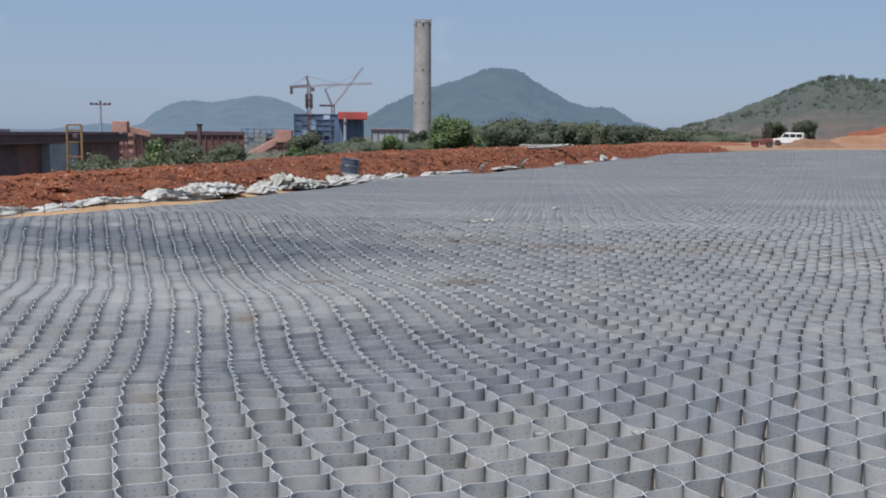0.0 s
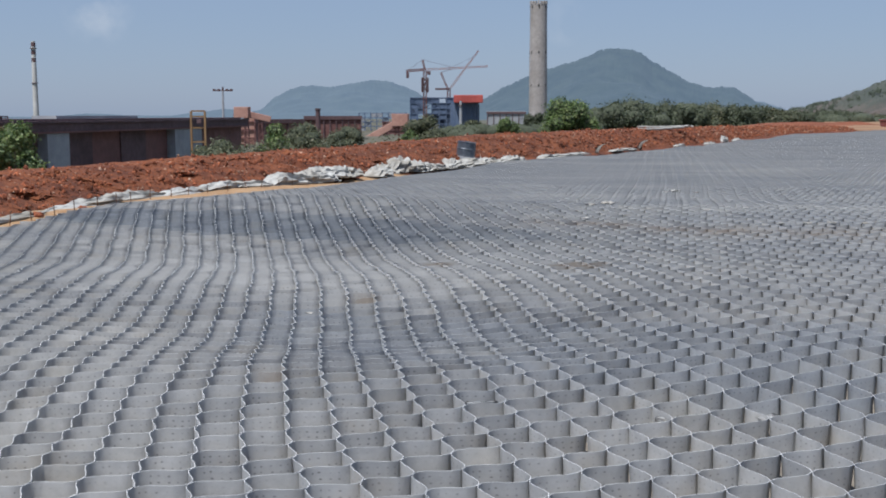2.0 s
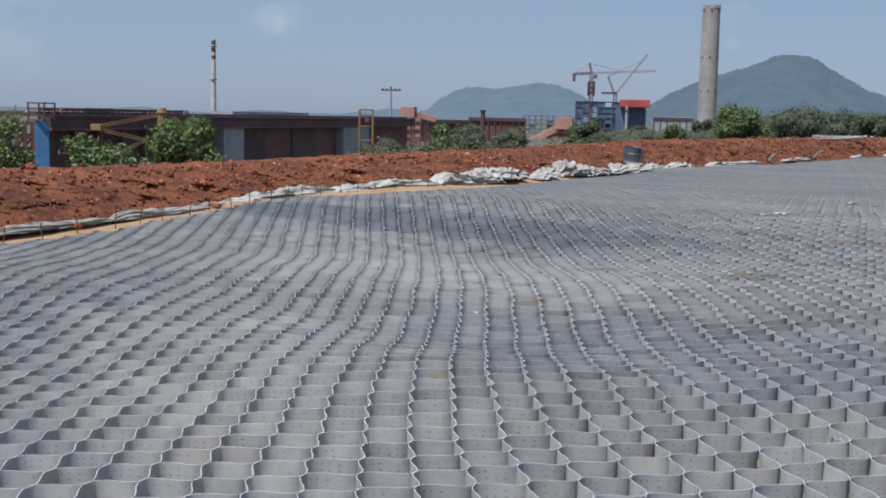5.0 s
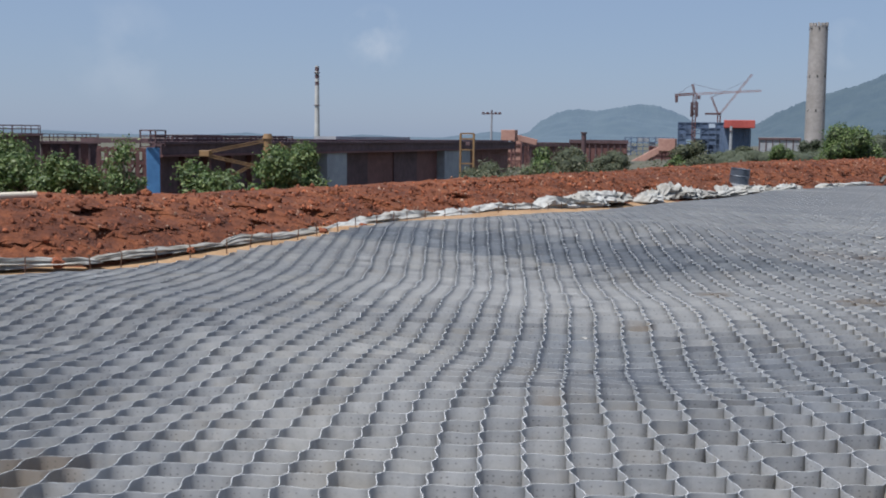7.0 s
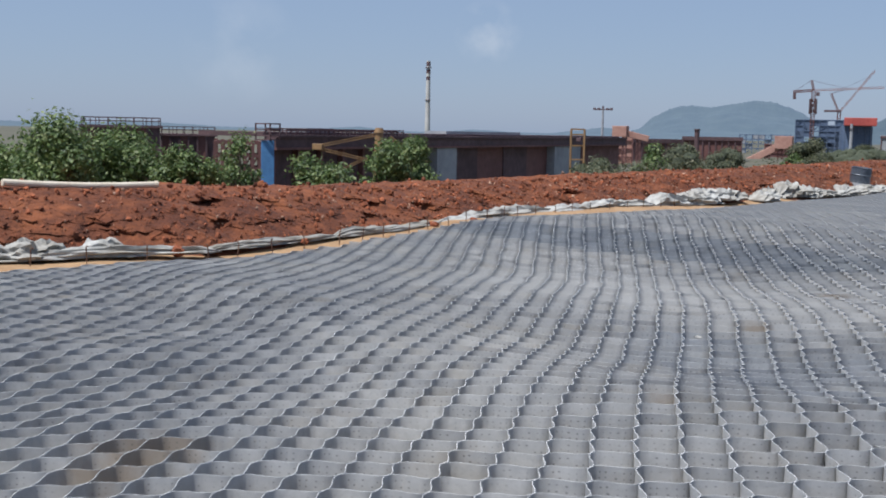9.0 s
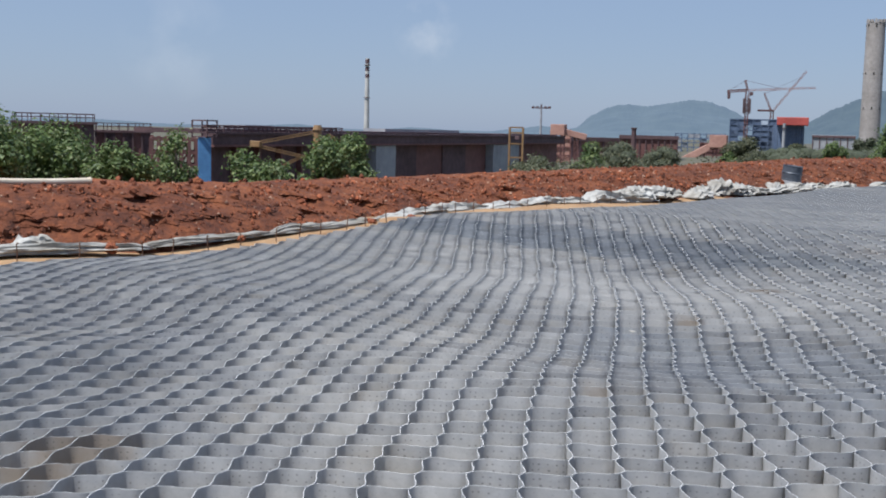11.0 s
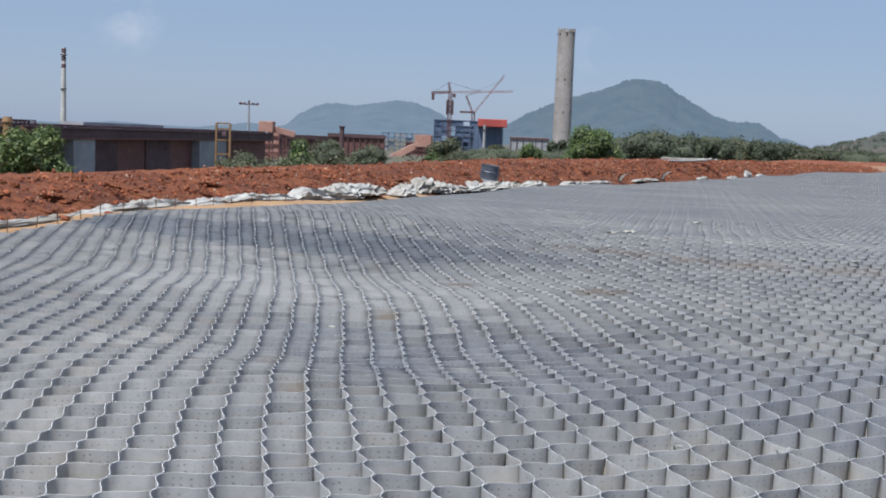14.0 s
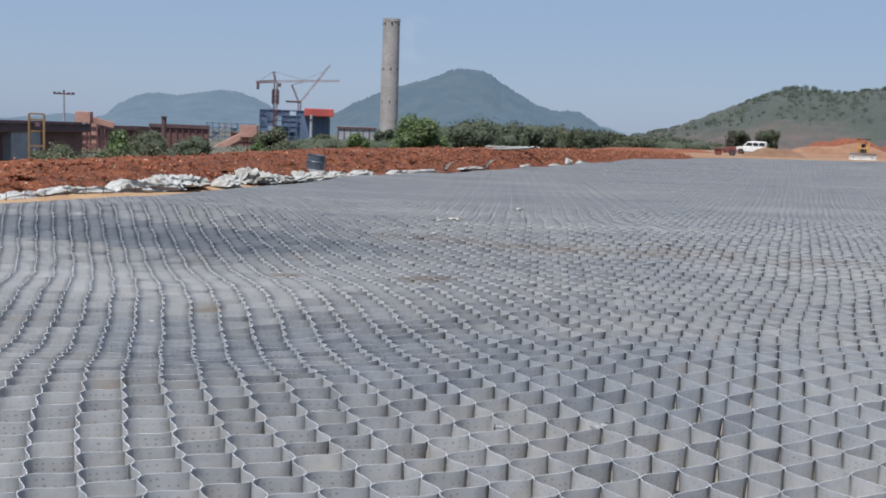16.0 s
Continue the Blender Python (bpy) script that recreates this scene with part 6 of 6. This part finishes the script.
def build_car():
    p = pol(-17.0, 190, -0.16 + 0.08)
    th = empty("car", Matrix.Translation(p) @ Matrix.Rotation(radians(-17 - 8), 4, "Z") @ Matrix.Scale(1.1, 4), "white boxy off-road car parked on the earth yard", "car")
    part("body", extrude_profile([(-2.2, 0.45), (-2.2, 0.95), (-2.1, 1.05), (-1.05, 1.15), (2.15, 1.15), (2.2, 0.5), (1.75, 0.42), (1.6, 0.75), (1.2, 0.85), (0.85, 0.72), (0.75, 0.4), (-0.95, 0.4), (-1.05, 0.72), (-1.4, 0.85), (-1.8, 0.72), (-1.9, 0.42)], 1.75, 0.03), WHITE_PAINT, th)
    part("cabin", extrude_profile([(-1.1, 1.1), (-0.6, 1.78), (-0.35, 1.86), (2.0, 1.86), (2.12, 1.75), (2.15, 1.1)], 1.6, 0.04), WHITE_PAINT, th)
    part("roof_rack", box((2.2, 1.4, 0.07), Matrix.Translation((0.9, 0, 1.9)), 0.02), WHITE_PAINT, th)
    for s in (-1, 1):
        for x0, x1 in ((-0.62, 0.2), (0.32, 1.08), (1.2, 1.98)):
            part("side_window", extrude_profile([(x0 + (-0.0 if x0 > 0 else -0.2), 1.22), (x0 + (0 if x0 > 0 else 0.1), 1.72), (x1, 1.72), (x1, 1.22)], 0.03), GLASS, th).location.y = s * 0.805
        part("side_step", box((1.7, 0.16, 0.06), Matrix.Translation((-0.1, s * 0.92, 0.38)), 0.02), BLACK, th)
    part("windscreen", box((0.04, 1.35, 0.72), Matrix.Translation((-0.88, 0, 1.46)) @ Matrix.Rotation(radians(36), 4, "Y")), GLASS, th)
    part("bumper", box((0.16, 1.78, 0.2), Matrix.Translation((-2.25, 0, 0.55)), 0.03), BLACK, th)
    part("bumper", box((0.16, 1.78, 0.2), Matrix.Translation((2.25, 0, 0.55)), 0.03), BLACK, th)
    for s in (-0.65, 0.65):
        part("headlight", box((0.06, 0.24, 0.18), Matrix.Translation((-2.21, s, 0.84)), 0.02), PALE_PANEL, th)
    part("spare_wheel_cover", box((0.2, 0.66, 0.66), Matrix.Translation((2.3, 0, 1.0)), 0.08), BLACK, th)
    for x in (-1.42, 1.2):
        for s in (-0.8, 0.8):
            wheel(th, x, s, 0.37, 0.24)


build_car()


def build_dozer():
    p = pol(-22.15, 168, -0.16)
    th = empty("bulldozer", Matrix.Translation(p) @ Matrix.Rotation(radians(-22.15), 4, "Z"), "yellow bulldozer with a pale worn blade", "bulldozer")
    # the machine faces the field (local -y)
    bm = bmesh.new()
    n = 10
    rows = []
    for i in range(n + 1):
        a = -0.5 + 1.1 * i / n
        rows.append([bm.verts.new((x, -2.35 + 0.28 * math.cos(a * 2), 0.1 + 0.95 * i / n)) for x in (-1.8, -0.9, 0, 0.9, 1.8)])
    for r0, r1 in zip(rows, rows[1:]):
        for k in range(4):
            bm.faces.new((r0[k], r0[k + 1], r1[k + 1], r1[k]))
    bmesh.ops.solidify(bm, geom=bm.faces[:], thickness=0.08)
    part("blade", bm, WHITE_PAINT, th, "pale worn steel blade")
    for s in (-1, 1):
        pts = [(-1.7, 0.45), (-1.4, 0.08), (1.4, 0.08), (1.75, 0.5), (1.4, 0.95), (-1.3, 0.95)]
        tr = part("track", extrude_profile(pts, 0.5, 0.06), BLACK, th)
        tr.matrix_basis = Matrix.Translation((s * 0.95, 0, 0)) @ Matrix.Rotation(radians(90), 4, "Z")
        bm = bmesh.new()
        add_bar(bm, (s * 0.95, -0.2, 0.55), (s * 1.2, -2.1, 0.45), 0.18)
        part("push_arm", bm, YELLOW, th)
        bm = bmesh.new()
        add_bar(bm, (s * 0.35, -1.5, 1.3), (s * 0.4, -2.05, 0.75), 0.1)
        part("lift_ram", bm, STEEL_DARK, th)
    part("engine_cover", box((0.95, 1.7, 0.9), Matrix.Translation((0, -0.85, 1.3)), 0.08), YELLOW_M, th)
    part("radiator_grille", box((0.8, 0.06, 0.7), Matrix.Translation((0, -1.73, 1.28)), 0.02), BLACK, th)
    part("tail", box((1.3, 1.1, 0.8), Matrix.Translation((0, 1.0, 1.2)), 0.08), YELLOW_M, th)
    bm = bmesh.new()
    for sx in (-0.7, 0.7):
        for sy in (0.05, 1.3):
            add_bar(bm, (sx, sy, 1.5), (sx, sy, 2.95), 0.14)
    part("cab_frame", bm, YELLOW_M, th)
    part("cab_roof", box((1.8, 1.7, 0.16), Matrix.Translation((0, 0.68, 3.0)), 0.05), STEEL_DARK, th)
    part("seat", box((0.6, 0.6, 0.8), Matrix.Translation((0, 0.8, 1.9)), 0.06), BLACK, th)
    bm = bmesh.new()
    add_cone(bm, 0.07, 0.06, 0.9, Matrix.Translation((0.25, -0.9, 1.75)), 10)
    part("exhaust", bm, STEEL_DARK, th)


YELLOW_M = surface("machine_yellow", ((0.5, 0.26, 0.03), (0.62, 0.35, 0.05)), (0.75, 0.7, 0.65), 2, 0.5, 0.5, 0.1)
build_dozer()


def build_roller():
    p = pol(-15.75, 160, -0.16)
    th = empty("road_roller", Matrix.Translation(p) @ Matrix.Rotation(radians(-15.75), 4, "Z"), "dull red road roller with a canopy", "road roller")
    red = surface("faded_machine_red", ((0.13, 0.035, 0.03), (0.2, 0.06, 0.05)), (0.75, 0.7, 0.7), 2, 0.5, 0.6, 0.1)
    bm = bmesh.new()
    bmesh.ops.create_cone(bm, cap_ends=True, segments=26, radius1=0.55, radius2=0.55, depth=1.5, matrix=Matrix.Translation((-0.85, 0, 0.55)) @ Matrix.Rotation(radians(90), 4, "X"))
    part("roller_drum", bm, red, th)
    part("drum_yoke", box((1.5, 1.7, 0.22), Matrix.Translation((-0.8, 0, 0.95)), 0.04), red, th)
    part("chassis", extrude_profile([(-0.2, 0.45), (-0.2, 1.1), (0.3, 1.3), (1.5, 1.25), (1.6, 0.5)], 1.3, 0.05), red, th)
    wheel(th, 1.0, -0.7, 0.45, 0.35)
    wheel(th, 1.0, 0.7, 0.45, 0.35)
    bm = bmesh.new()
    for sx in (0.0, 1.15):
        for sy in (-0.55, 0.55):
            add_bar(bm, (sx, sy, 1.15), (sx, sy, 2.7), 0.1)
    part("canopy_frame", bm, STEEL_DARK, th)
    part("canopy", box((1.5, 1.4, 0.1), Matrix.Translation((0.58, 0, 2.72)), 0.04), STEEL_DARK, th)
    part("seat", box((0.5, 0.6, 0.7), Matrix.Translation((0.75, 0, 1.6)), 0.06), BLACK, th)


build_roller()

build_strips()
